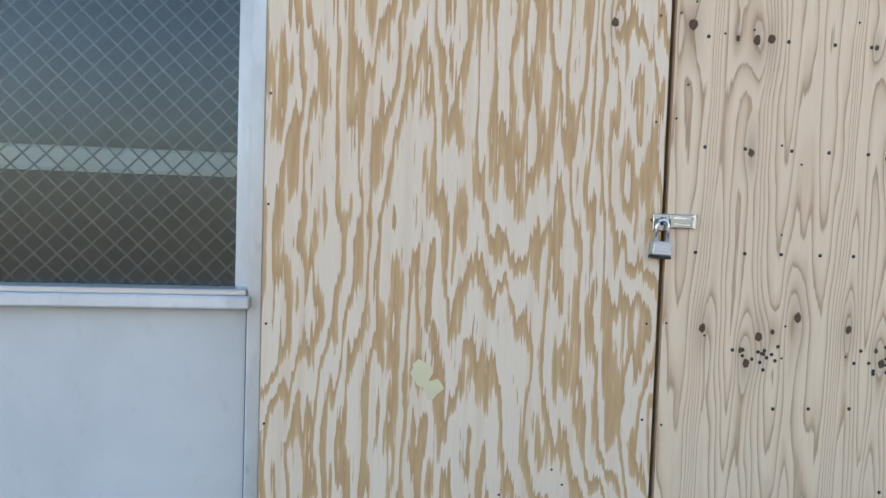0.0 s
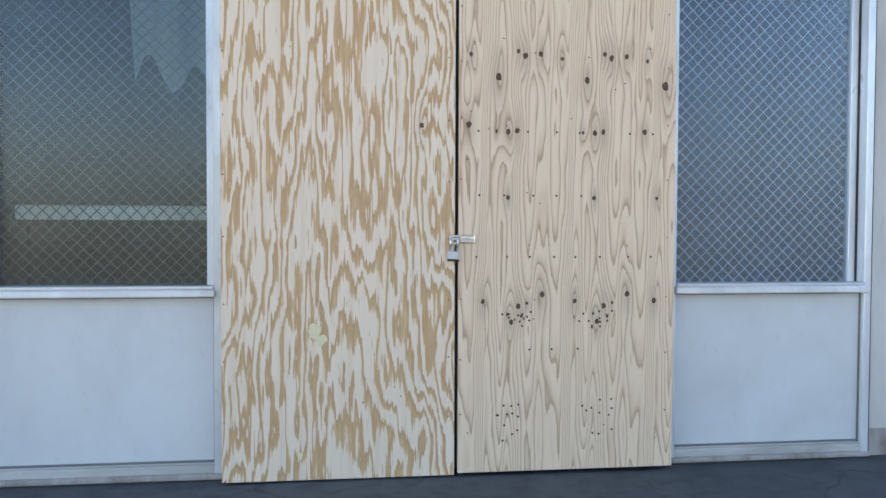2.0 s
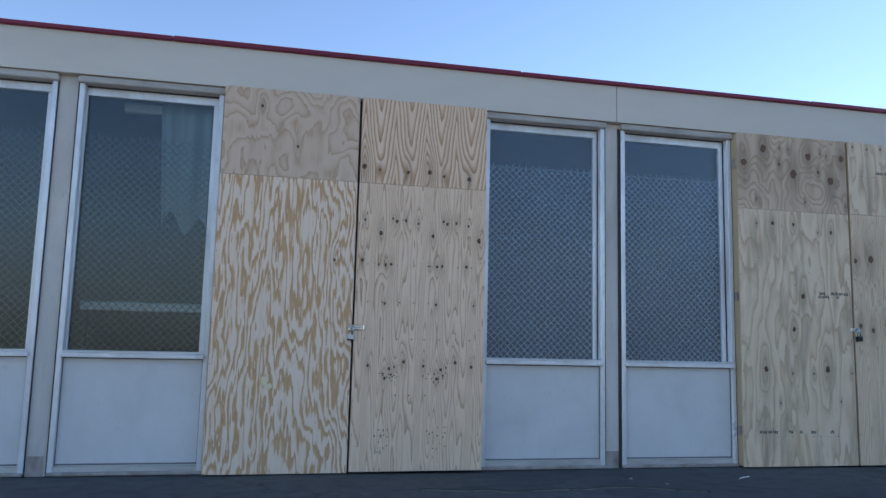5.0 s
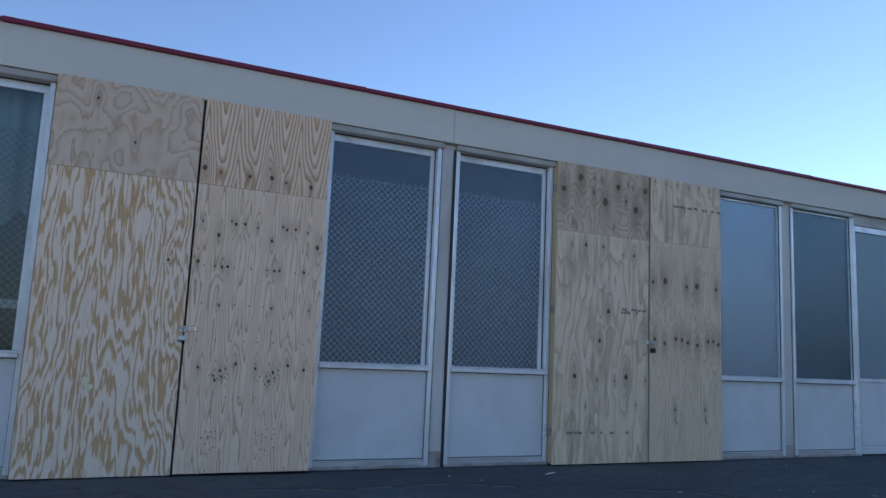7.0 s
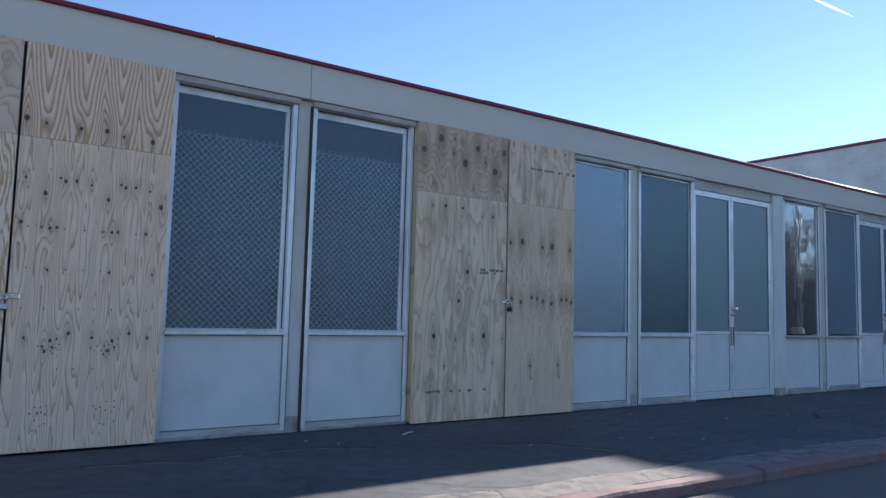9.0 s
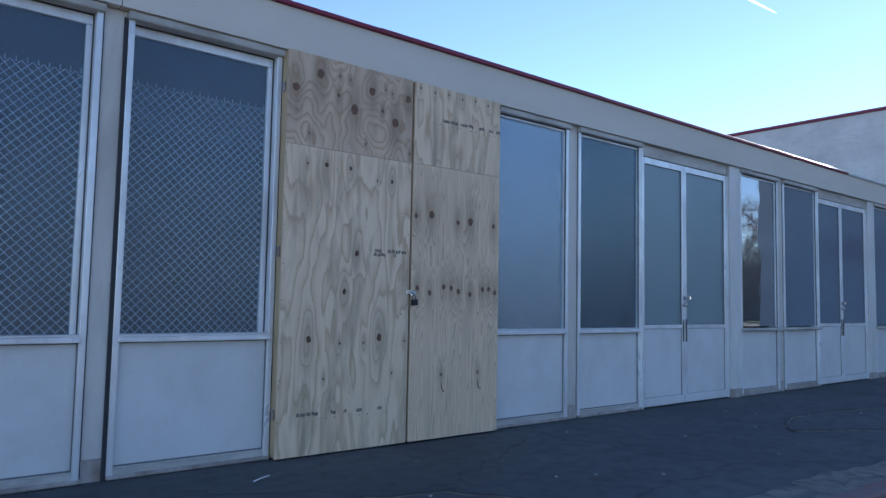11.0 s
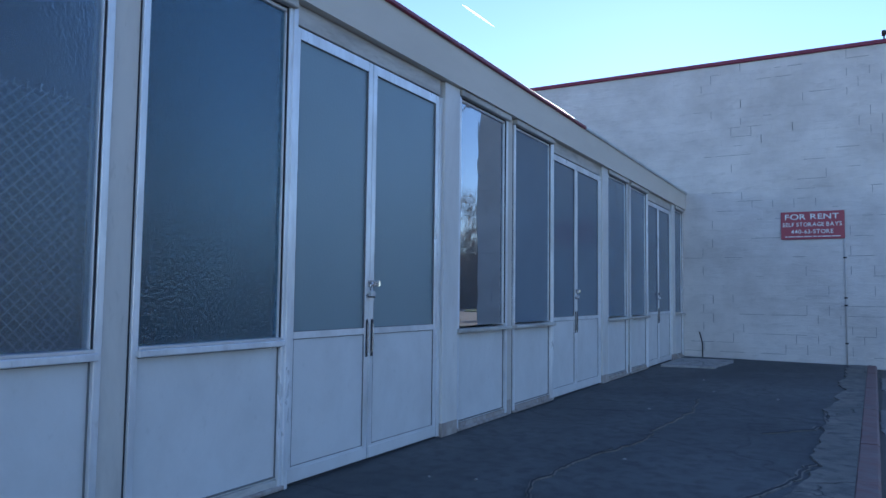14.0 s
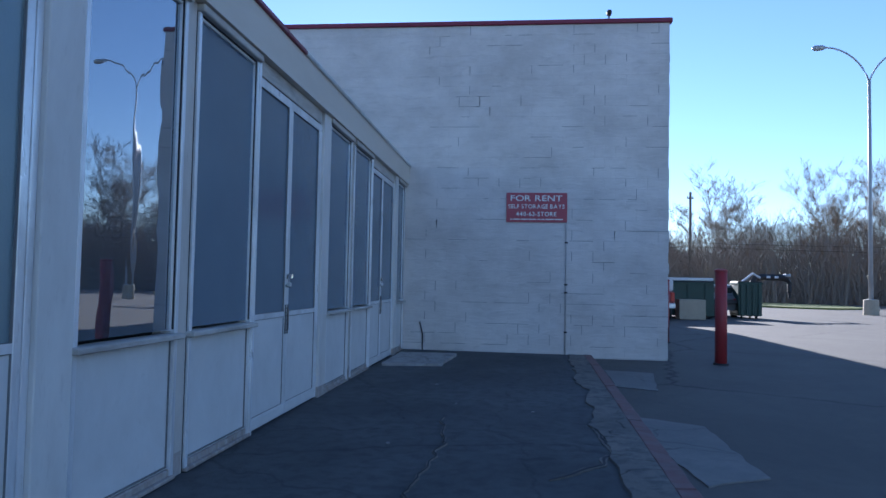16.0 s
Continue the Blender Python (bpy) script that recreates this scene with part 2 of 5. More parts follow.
PLY_BU = plywood_mat("plywood_striped_grain", (0.85, 0.64, 0.46), (0.64, 0.39, 0.22), (0.42, 0.22, 0.11), 0, 0.35, 0.1, 0.4)
PLY_C = plywood_mat("plywood_yellow_grain", (0.80, 0.63, 0.44), (0.70, 0.52, 0.34), (0.52, 0.35, 0.21), 0, 0.45, 0.4, 0.55, 1.0)
PLY_CU = plywood_mat("plywood_brown_stained_grain", (0.68, 0.51, 0.36), (0.58, 0.41, 0.27), (0.42, 0.27, 0.16), 0, 0.4, 0.3, 0.75, 0.4)
PLY_D = plywood_mat("plywood_pale_grain", (0.79, 0.61, 0.42), (0.70, 0.51, 0.33), (0.48, 0.31, 0.18), 0, 0.3, 0.3, 0.6, 0.4)
TIMBER = worn("raw_timber", (0.56, 0.42, 0.25), (0.3, 0.2, 0.1), 0.75, 0.0, 0.4, 40, 6, (1, 1, 0.15))
G_DARK = glass_mat("dark_wired_glass", (0.80, 0.86, 0.86), (0.14, 0.19, 0.19), 0.05, 0.07, 0.25, 120, 0.8)
G_PEBBLE = glass_mat("pebbled_glass", (0.86, 0.92, 0.97), (0.20, 0.31, 0.44), 0.14, 0.13, 1.0, 55, 0.8)
G_FROST = glass_mat("frosted_glass", (0.38, 0.45, 0.48), (0.32, 0.43, 0.46), 0.55, 0.28, 0.5, 60, 0.1)
G_BLUE = glass_mat("cloudy_blue_glass", (0.34, 0.48, 0.54), (0.14, 0.26, 0.34), 0.25, 0.12, 1.0, 42, 0.3)
G_FILM = glass_mat("glass_with_wrinkled_film", (0.22, 0.26, 0.3), (0.17, 0.21, 0.26), 0.4, 0.012, 0.5, 4, 0.2, 0.0022)
G_HAZY = glass_mat("hazy_glass", (0.30, 0.40, 0.47), (0.26, 0.36, 0.47), 0.5, 0.10, 0.3, 30, 0.3)
LOT = asphalt_mat("old_grey_asphalt", (0.084, 0.078, 0.069), (0.108, 0.10, 0.088), 0.8, 0.16, (0.07, 0.068, 0.064), 0.4)
WALK = asphalt_mat("dark_sealed_walkway", (0.052, 0.057, 0.060), (0.098, 0.103, 0.104), 0.4, 0.33, (0.03, 0.03, 0.033), 0.5)
CONC = asphalt_mat("worn_concrete", (0.30, 0.29, 0.28), (0.36, 0.35, 0.33), 0.6, 0.9, (0.16, 0.155, 0.15), 0.6)
REPAIR = asphalt_mat("weathered_repair_concrete", (0.165, 0.16, 0.15), (0.215, 0.205, 0.19), 0.6, 0.9, (0.16, 0.155, 0.15), 0.6)
EDGE = asphalt_mat("scuffed_walk_edge", (0.12, 0.112, 0.098), (0.21, 0.19, 0.162), 1.0, 1.3, (0.07, 0.07, 0.07), 0.8)
CURB = worn("red_painted_kerb", (0.20, 0.10, 0.092), (0.2, 0.18, 0.17), 0.8, 0.0, 0.8, 14, 5, (1, 1, 1), True, 0.6, 0.01)
BLOCK = block_mat("white_painted_block", (0.72, 0.68, 0.645), (0.55, 0.515, 0.485))
MORTAR_DARK = worn("open_mortar", (0.38, 0.37, 0.36), (0.12, 0.12, 0.12), 0.9, 0.0, 0.7, 30, 8)
MORTAR = worn("painted_mortar", (0.58, 0.545, 0.515), (0.34, 0.32, 0.31), 0.9, 0.0, 0.5, 40, 1.4, (1, 1, 1), True, 0.5, 0.006)
RED = worn("chipped_red_paint", (0.36, 0.035, 0.04), (0.14, 0.03, 0.03), 0.5, 0.0, 0.6, 18, 5, (1, 1, 0.4))
SIGN_RED = worn("faded_red_sign", (0.36, 0.05, 0.075), (0.3, 0.05, 0.06), 0.45, 0.0, 0.3, 40, 3)
SIGN_WHITE = plain("white_lettering", (0.78, 0.76, 0.74), 0.5)
POLE = worn("grey_pole_paint", (0.42, 0.44, 0.46), (0.25, 0.25, 0.25), 0.5, 0.2, 0.4, 20, 2)
GREEN = worn("dark_green_steel", (0.012, 0.055, 0.04), (0.05, 0.03, 0.02), 0.5, 0.0, 0.4, 15, 3)
BEIGE = worn("beige_box_paint", (0.45, 0.38, 0.28), (0.25, 0.2, 0.15), 0.6, 0.0, 0.4, 15, 2)
VEHICLE_WHITE = plain("white_car_paint", (0.7, 0.71, 0.72), 0.25)
VEHICLE_GREY = plain("grey_car_paint", (0.2, 0.21, 0.22), 0.3)
LENS_RED = plain("red_tail_lens", (0.5, 0.02, 0.02), 0.2)
DARKGLASS = plain("dark_vehicle_glass", (0.02, 0.025, 0.03), 0.08)
BARK = worn("grey_bark", (0.20, 0.165, 0.13), (0.09, 0.07, 0.055), 0.9, 0.0, 0.6, 30, 6, (1, 1, 0.2))
TWIG = worn("bare_twigs", (0.27, 0.215, 0.165), (0.13, 0.10, 0.08), 0.9, 0.0, 0.5, 3, 0.4)
GRASS = worn("winter_grass", (0.16, 0.20, 0.05), (0.2, 0.17, 0.07), 0.95, 0.0, 0.7, 8, 0.6, (1, 1, 1), True, 0.6, 0.03)
ROOF = worn("grey_roof_membrane", (0.3, 0.3, 0.3), (0.18, 0.18, 0.18), 0.9, 0.0, 0.4, 20, 0.8)
TRAIL = plain("contrail_glow", (0.9, 0.9, 0.92), 1.0)
# added glow stands for the sunlight scattered in the contrail
TRAIL.node_tree.nodes["Principled BSDF"].inputs["Emission Color"].default_value = (1, 1, 1, 1)
TRAIL.node_tree.nodes["Principled BSDF"].inputs["Emission Strength"].default_value = 0.35


# ---- mesh helpers ----
def box(bm, x0, x1, y0, y1, z0, z1, bevel=0.0):
    vs = [bm.verts.new((x, y, z)) for x in (x0, x1) for y in (y0, y1) for z in (z0, z1)]
    fs = []
    for q in ((0, 1, 3, 2), (4, 6, 7, 5), (0, 4, 5, 1), (2, 3, 7, 6), (0, 2, 6, 4), (1, 5, 7, 3)):
        fs.append(bm.faces.new([vs[i] for i in q]))
    if bevel:
        es = list({e for f in fs for e in f.edges})
        bmesh.ops.bevel(bm, geom=es, offset=bevel, segments=1, affect="EDGES", clamp_overlap=True)
    return bm


def boxm(*a, **k):
    return box(bmesh.new(), *a, **k)


def tube(bm, pts, radii, sides=8, caps=True):
    """A tube along points."""
    rings = []
    for i, p in enumerate(pts):
        p = Vector(p)
        d = Vector(pts[min(i + 1, len(pts) - 1)]) - Vector(pts[max(i - 1, 0)])
        d.normalize()
        u = d.orthogonal().normalized() if abs(d.z) > 0.9 else d.cross(Vector((0, 0, 1))).normalized()
        w = d.cross(u)
        r = radii[i] if isinstance(radii, (list, tuple)) else radii
        rings.append([bm.verts.new(p + r * (math.cos(2 * math.pi * k / sides) * u + math.sin(2 * math.pi * k / sides) * w)) for k in range(sides)])
    for a, b in zip(rings, rings[1:]):
        for k in range(sides):
            bm.faces.new((a[k], a[(k + 1) % sides], b[(k + 1) % sides], b[k]))
    if caps:
        bm.faces.new(rings[0][::-1])
        bm.faces.new(rings[-1])
    return bm


def mesh_of(name, bm, material, smooth=False):
    bmesh.ops.recalc_face_normals(bm, faces=bm.faces)
    me = bpy.data.meshes.new(name)
    bm.to_mesh(me)
    bm.free()
    me.materials.append(material)
    if smooth:
        for p in me.polygons:
            p.use_smooth = True
    return me


def part(name, bm, material, parent=None, label="", at=None, smooth=False):
    ob = new(name, mesh_of(name, bm, material, smooth))
    if parent:
        ob.parent = parent
    if at:
        ob.location = at
    if label:
        ob["label"] = label
    return ob


def thing(name, loc, label, category, group="", kind=""):
    return tagged(new(name), label, category, group, kind) if loc is None else _placed(name, loc, label, category, group, kind)


def _placed(name, loc, label, category, group, kind):
    ob = new(name)
    ob.location = loc
    ob.empty_display_size = 0.1
    return tagged(ob, label, category, group, kind)


def structure(name, bm, material, label, smooth=False):
    return tagged(part(name, bm, material, None, "", None, smooth), label, "", "", "structure")


# ---- plan ----
YP, YF, YD = 2.535, 2.625, 2.645      # plywood face, window frame face, door leaf face
BAY = 4.775
X0 = [-0.395 + BAY * i for i in range(-1, 5)]    # left jamb of each pair of doors
END_X = 22.0                                   # tall block wall
HEAD_Z, FAS_Z = 3.205, 3.565
SILL = 0.962
LOT_Z = -0.07


def curb_y(x):
    return -0.27 - 0.0245 * x


# ground: one sheet to the horizon
bm = bmesh.new()
bmesh.ops.create_grid(bm, x_segments=60, y_segments=60, size=1200)
ground = structure("ground", bm, LOT, "worn grey asphalt car park reaching to the horizon")
ground.location = (20, 0, LOT_Z)

# raised walkway, edge following the kerb
bm = bmesh.new()
cols = [(-14 + 36.0 * i / 60) for i in range(61)]
top, low = [], []
for x in cols:
    row = []
    for j in range(9):
        y = curb_y(x) + (2.9 - curb_y(x)) * j / 8
        z = 0.012 * noise.noise((x * 0.6, y * 0.6, 3)) + 0.012 * (j / 8) ** 2
        row.append(bm.verts.new((x, y, z)))
    top.append(row)
    low.append((bm.verts.new((x, curb_y(x), -0.3)), bm.verts.new((x, 2.9, -0.3))))
for a, b in zip(top, top[1:]):
    for j in range(8):
        bm.faces.new((a[j], b[j], b[j + 1], a[j + 1]))
for (a, b), (c, d), r, s in zip(low, low[1:], top, top[1:]):
    bm.faces.new((a, c, s[0], r[0]))
    bm.faces.new((b, r[8], s[8], d))
    bm.faces.new((a, b, d, c))
pavement = structure("pavement", bm, WALK, "dark sealed walkway with cracks along the shopfront", True)

# worn concrete strip of the walkway along the kerb
bm = bmesh.new()
rng = random.Random(4)
prev = None
for i in range(420):
    x = -13 + 34.9 * i / 419
    w = 0.30 + 0.13 * noise.noise((x * 0.9, 0, 7)) + 0.06 * noise.noise((x * 3.1, 0, 9)) + 0.025 * noise.noise((x * 9, 0, 2))
    zz = 0.016 + 0.012 * noise.noise((x * 0.6, curb_y(x) * 0.6, 3))
    a = bm.verts.new((x, curb_y(x) - 0.01, zz))
    b = bm.verts.new((x, curb_y(x) + max(0.1, w), zz + 0.002))
    c = bm.verts.new((x, curb_y(x) + max(0.1, w) + 0.012, zz - 0.03))
    if prev:
        bm.faces.new((prev[0], a, b, prev[1]))
        bm.faces.new((prev[1], b, c, prev[2]))
    prev = (a, b, c)
structure("pavement_edge", bm, EDGE, "worn bare concrete strip beside the kerb")

# kerb stones
curb = thing("curb", (0, 0, 0), "low kerb with worn red paint beside the walkway", "kerb", "", "structure")
rng = random.Random(8)
for i in range(15):
    xa = -13.5 + 2.4 * i
    xb = min(xa + 2.38, 21.9)
    bm = bmesh.new()
    box(bm, xa, xb, -0.16, 0.0, -0.3, 0.022, 0.018)
    bmesh.ops.subdivide_edges(bm, edges=[e for e in bm.edges if abs(e.verts[0].co.x - e.verts[1].co.x) > 1], cuts=14)
    for v in bm.verts:
        y = v.co.y + curb_y(v.co.x)
        v.co.y = y + 0.012 * noise.noise((v.co.x * 4, v.co.z * 4, 1))
        if v.co.z > -0.1:
            v.co.z += 0.014 * noise.noise((v.co.x * 3, v.co.y * 8, 5)) - 0.004
    part("kerb_stone", bm, CURB, curb)

# concrete patches in the car park by the kerb, and the slab at the wall's foot
def patch(name, pts, z, t, mat, label):
    bm = bmesh.new()
    rng = random.Random(len(pts) + int(abs(pts[0][0]) * 10))
    ring = []
    for (xa, ya), (xb, yb) in zip(pts, pts[1:] + pts[:1]):
        n = max(2, int(math.hypot(xb - xa, yb - ya) / 0.12))
        for k in range(n):
            f = k / n
            ring.append((xa + (xb - xa) * f + rng.uniform(-0.02, 0.02), ya + (yb - ya) * f + rng.uniform(-0.02, 0.02)))
    up = [bm.verts.new((x, y, z + t)) for x, y in ring]
    dn = [bm.verts.new((x, y, z - 0.05)) for x, y in ring]
    bm.faces.new(up)
    for k in range(len(ring)):
        bm.faces.new((up[k], dn[k], dn[k - 1], up[k - 1]))
    return tagged(part(name, bm, mat), label, "patch", "", "structure")


patch("pavement_patch", [(20.1, -0.98), (18.2, -0.93), (17.9, -1.42), (19.9, -1.72)], LOT_Z, 0.012, REPAIR, "pale concrete repair patch beside the kerb")
patch("pavement_patch", [(15.9, -0.84), (15.5, -1.42), (13.6, -1.40), (13.3, -0.9), (14.2, -0.8)], LOT_Z, 0.012, REPAIR, "rough grey concrete repair patch beside the kerb")
patch("concrete_slab", [(19.15, 2.52), (19.3, 1.6), (21.1, 1.5), (21.05, 2.52)], 0.0, 0.05, CONC, "pale concrete slab lying at the shopfront")

def crack(pts, width, seed):
    """A meandering open crack with crumbled pale lips."""
    rng = random.Random(seed)
    line = []
    for (xa, ya), (xb, yb) in zip(pts, pts[1:]):
        n = max(3, int(math.hypot(xb - xa, yb - ya) / 0.05))
        for k in range(n):
            f = k / n
            x, y = xa + (xb - xa) * f, ya + (yb - ya) * f
            line.append((x + 0.05 * noise.noise((x * 5, y * 5, seed)), y + 0.05 * noise.noise((x * 5, y * 5, seed + 4)) + 0.012 * noise.noise((x * 30, y * 30, seed))))

    def height(x, y):
        j = (y - curb_y(x)) / (2.9 - curb_y(x))
        return 0.012 * noise.noise((x * 0.6, y * 0.6, 3)) + 0.012 * j ** 2

    for name, mat, label, lift, wide in (("pavement_crack_lip", EDGE, "crumbled pale lip of a crack in the walkway", 0.0095, 2.6), ("pavement_crack", NEAR_BLACK, "dark open crack across the walkway", 0.0135, 1.0)):
        bm = bmesh.new()
        prev = None
        for k, (x, y) in enumerate(line):
            xn, yn = line[min(k + 1, len(line) - 1)]
            xp, yp = line[max(k - 1, 0)]
            d = math.hypot(xn - xp, yn - yp) or 1.0
            nx, ny = -(yn - yp) / d, (xn - xp) / d
            end = min(1.0, k / 5, (len(line) - 1 - k) / 5)
            a = width * wide * end * (0.5 + 1.1 * abs(noise.noise((x * 7, y * 7, seed + 8)))) + 0.0008
            b = width * wide * end * (0.4 + 1.1 * abs(noise.noise((x * 9, y * 9, seed + 3)))) + 0.0008
            z = height(x, y) + lift
            cur = [bm.verts.new((x + nx * a, y + ny * a, z)), bm.verts.new((x - nx * b, y - ny * b, z)), bm.verts.new((x + nx * (a + 0.002), y + ny * (a + 0.002), z - 0.03)), bm.verts.new((x - nx * (b + 0.002), y - ny * (b + 0.002), z - 0.03))]
            if prev:
                bm.faces.new((prev[0], cur[0], cur[1], prev[1]))
                bm.faces.new((prev[2], cur[2], cur[0], prev[0]))
                bm.faces.new((prev[1], cur[1], cur[3], prev[3]))
            prev = cur
        structure(name, bm, mat, label)


crack([(9.2, 0.9), (10.0, 0.5), (10.3, 0.15), (10.84, -0.09), (11.3, -0.2), (11.72, -0.25), (12.3, -0.5)], 0.013, 3)
crack([(9.2, 0.85), (9.52, 1.12), (10.19, 1.33), (10.92, 1.31), (11.6, 1.2)], 0.008, 5)
crack([(10.0, -0.15), (10.3, -0.06), (10.5, -0.3), (10.55, -0.5)], 0.018, 9)
crack([(13.0, 0.2), (13.39, -0.13), (13.8, -0.34), (14.86, -0.29), (15.4, -0.6)], 0.014, 12)
crack([(11.23, 1.24), (12.0, 1.05), (12.67, 1.1), (14.0, 1.0), (15.2, 1.15)], 0.006, 15)
crack([(4.2, 1.35), (4.9, 1.1), (5.3, 0.6), (5.2, 0.1), (5.5, -0.35)], 0.008, 18)
crack([(1.2, 1.9), (2.0, 1.75), (2.9, 1.85), (3.5, 1.6)], 0.005, 21)

# ---- low shop building ----
bm = bmesh.new()
FX0, FX1 = -10.0, END_X - 0.004
box(bm, FX0, 3.145, YF - 0.055, 3.1, HEAD_Z, FAS_Z)
box(bm, 3.151, FX1, YF - 0.055, 3.1, HEAD_Z, FAS_Z)
structure("fascia", bm, FASCIA, "cream stucco fascia with a joint above the shop windows")
structure("fascia_back", boxm(3.13, 3.16, YF - 0.045, 3.0, HEAD_Z + 0.003, FAS_Z - 0.003), NEAR_BLACK, "dark open joint in the fascia")
bm = bmesh.new()
for i in range(9):
    xa = FX0 + i * 3.05
    xb = min(xa + 3.046, 15.0)
    if xb > xa:
        box(bm, xa, xb, YF - 0.085, YF - 0.02, FAS_Z - 0.012, FAS_Z + 0.028 + 0.004 * (i % 2), 0.006)
structure("roof_edge_trim", bm, TRIM_RED, "dark red metal roof edge")
structure("roof_edge_flashing", boxm(15.0, FX1, YF - 0.085, YF - 0.02, FAS_Z - 0.012, FAS_Z + 0.03, bevel=0.006), ALU_RAW, "bare aluminium roof edge flashing")
structure("roof", boxm(FX0, FX1, YF - 0.03, 14.0, FAS_Z - 0.05, FAS_Z), ROOF, "flat grey roof of the low shop building")
# room surfaces carry the darkened colour that stands for their dimness
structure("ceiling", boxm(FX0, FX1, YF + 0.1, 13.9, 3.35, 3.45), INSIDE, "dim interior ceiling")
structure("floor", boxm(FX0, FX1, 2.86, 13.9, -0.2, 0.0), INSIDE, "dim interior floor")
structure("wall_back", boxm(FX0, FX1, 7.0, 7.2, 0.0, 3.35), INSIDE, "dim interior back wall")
structure("wall_west", boxm(FX0, X0[0] + 2.2, YF - 0.02, YF + 0.2, -0.2, HEAD_Z), PANEL, "plain white painted wall")
structure("wall_west_end", boxm(FX0 - 0.2, FX0, YF - 0.02, 14.0, -0.2, FAS_Z), FASCIA, "plain stucco end wall")
structure("wall_rear", boxm(FX0, FX1, 13.9, 14.1, -0.2, FAS_Z), FASCIA, "plain stucco rear wall")


def window(x0, x1, no, glass, glass_label, style, cracked=False):
    """One shop window: outer frame, set-back sash, pane, sill and painted panel under it."""
    w = x1 - x0
    win = thing("window_%d" % no, (x0, YF, 0), "tall shop window with %s over a white painted panel" % glass_label, "window", "shop windows", "structure")
    fw = 0.042
    for n, a in (("frame_jamb", (0, fw, 0, 0.10, 0.03, HEAD_Z - 0.06)), ("frame_jamb", (w - fw, w, 0, 0.10, 0.03, HEAD_Z - 0.06))):
        part(n, boxm(*a, bevel=0.004), ALU, win)
    part("head_trim", boxm(-0.01, w + 0.01, -0.035, 0.10, HEAD_Z - 0.062, HEAD_Z - 0.004, bevel=0.008), HEAD, win, "weathered pale head trim")
    # set-back sash
    sy = 0.075 if style == "mesh" else 0.022
    sw = 0.045 if style == "mesh" else 0.012
    part("sash_head", boxm(fw, w - fw, sy, sy + 0.04, HEAD_Z - 0.062 - (0.075 if style == "mesh" else 0.03), HEAD_Z - 0.063, bevel=0.003), ALU, win)
    part("sash_stile", boxm(fw, fw + 0.01, sy, sy + 0.04, SILL, HEAD_Z - 0.063 - (0.075 if style == "mesh" else 0.03), bevel=0.002), ALU, win)
    part("sash_stile", boxm(w - fw - sw, w - fw, sy, sy + 0.04, SILL, HEAD_Z - 0.063 - (0.075 if style == "mesh" else 0.03), bevel=0.002), ALU, win)
    part("pane", boxm(fw + 0.01, w - fw - 0.01, sy + 0.016, sy + 0.022, SILL + 0.01, HEAD_Z - 0.08), glass, win, glass_label).visible_shadow = False
    if style == "film":
        part("window_sill", boxm(-0.02, w + 0.02, -0.05, 0.09, SILL - 0.05, SILL - 0.012, bevel=0.008), HEAD, win, "weathered projecting sill")
    else:
        part("window_sill", boxm(fw - 0.012, w - fw + 0.012, -0.028, 0.09, SILL - 0.042, SILL - 0.004, bevel=0.006), ALU, win)
        part("sill_bead", boxm(fw, w - fw, -0.012, 0.08, SILL - 0.004, SILL + 0.014, bevel=0.003), ALU_RAW, win)
    part("panel", boxm(fw - 0.004, w - fw + 0.004, 0.035, 0.07, 0.06, SILL - 0.045), PANEL, win, "white painted panel with streaks of dirt")
    part("base_rail", boxm(fw - 0.006, w - fw + 0.006, 0.012, 0.075, 0.01, 0.08, bevel=0.006), RUSTY if style == "film" else HEAD, win, "dirty base rail")
    part("base_flange", boxm(0.0, w, -0.018, 0.02, 0.014, 0.04, bevel=0.005), RUSTY, win)
    # thin near-black strip holds both grime and contact shadow along the ground
    part("base_grime_shade", boxm(0.0, w, -0.014, 0.02, -0.02, 0.014), NEAR_BLACK, win, "dark strip of grime and contact shade at the ground")
    # grey line shades the panel's foot; near-black strip is the sill's shadow
    part("joint_shade", boxm(fw - 0.002, w - fw + 0.002, 0.024, 0.036, 0.09, 0.1), JOINT_GREY, win)
    part("joint_shade", boxm(fw - 0.002, w - fw + 0.002, 0.03, 0.036, SILL - 0.056 if style == "film" else SILL - 0.05, SILL - 0.042), NEAR_BLACK, win)
    # panel edges shaded in grey, the pane's right side in near black
    for u in (fw, w - fw - 0.006):
        part("joint_shade", boxm(u, u + 0.006, 0.026, 0.036, 0.095, SILL - 0.05), JOINT_GREY, win)
        if u > fw:
            part("joint_shade", boxm(u, u + 0.005, sy - 0.012, sy + 0.002, SILL + 0.014, HEAD_Z - 0.074), NEAR_BLACK, win)
    # near-black strip drawn as the shadow under the head
    part("joint_shade", boxm(fw, w - fw, sy - 0.01, sy + 0.002, HEAD_Z - 0.072, HEAD_Z - 0.062), NEAR_BLACK, win)
    return win


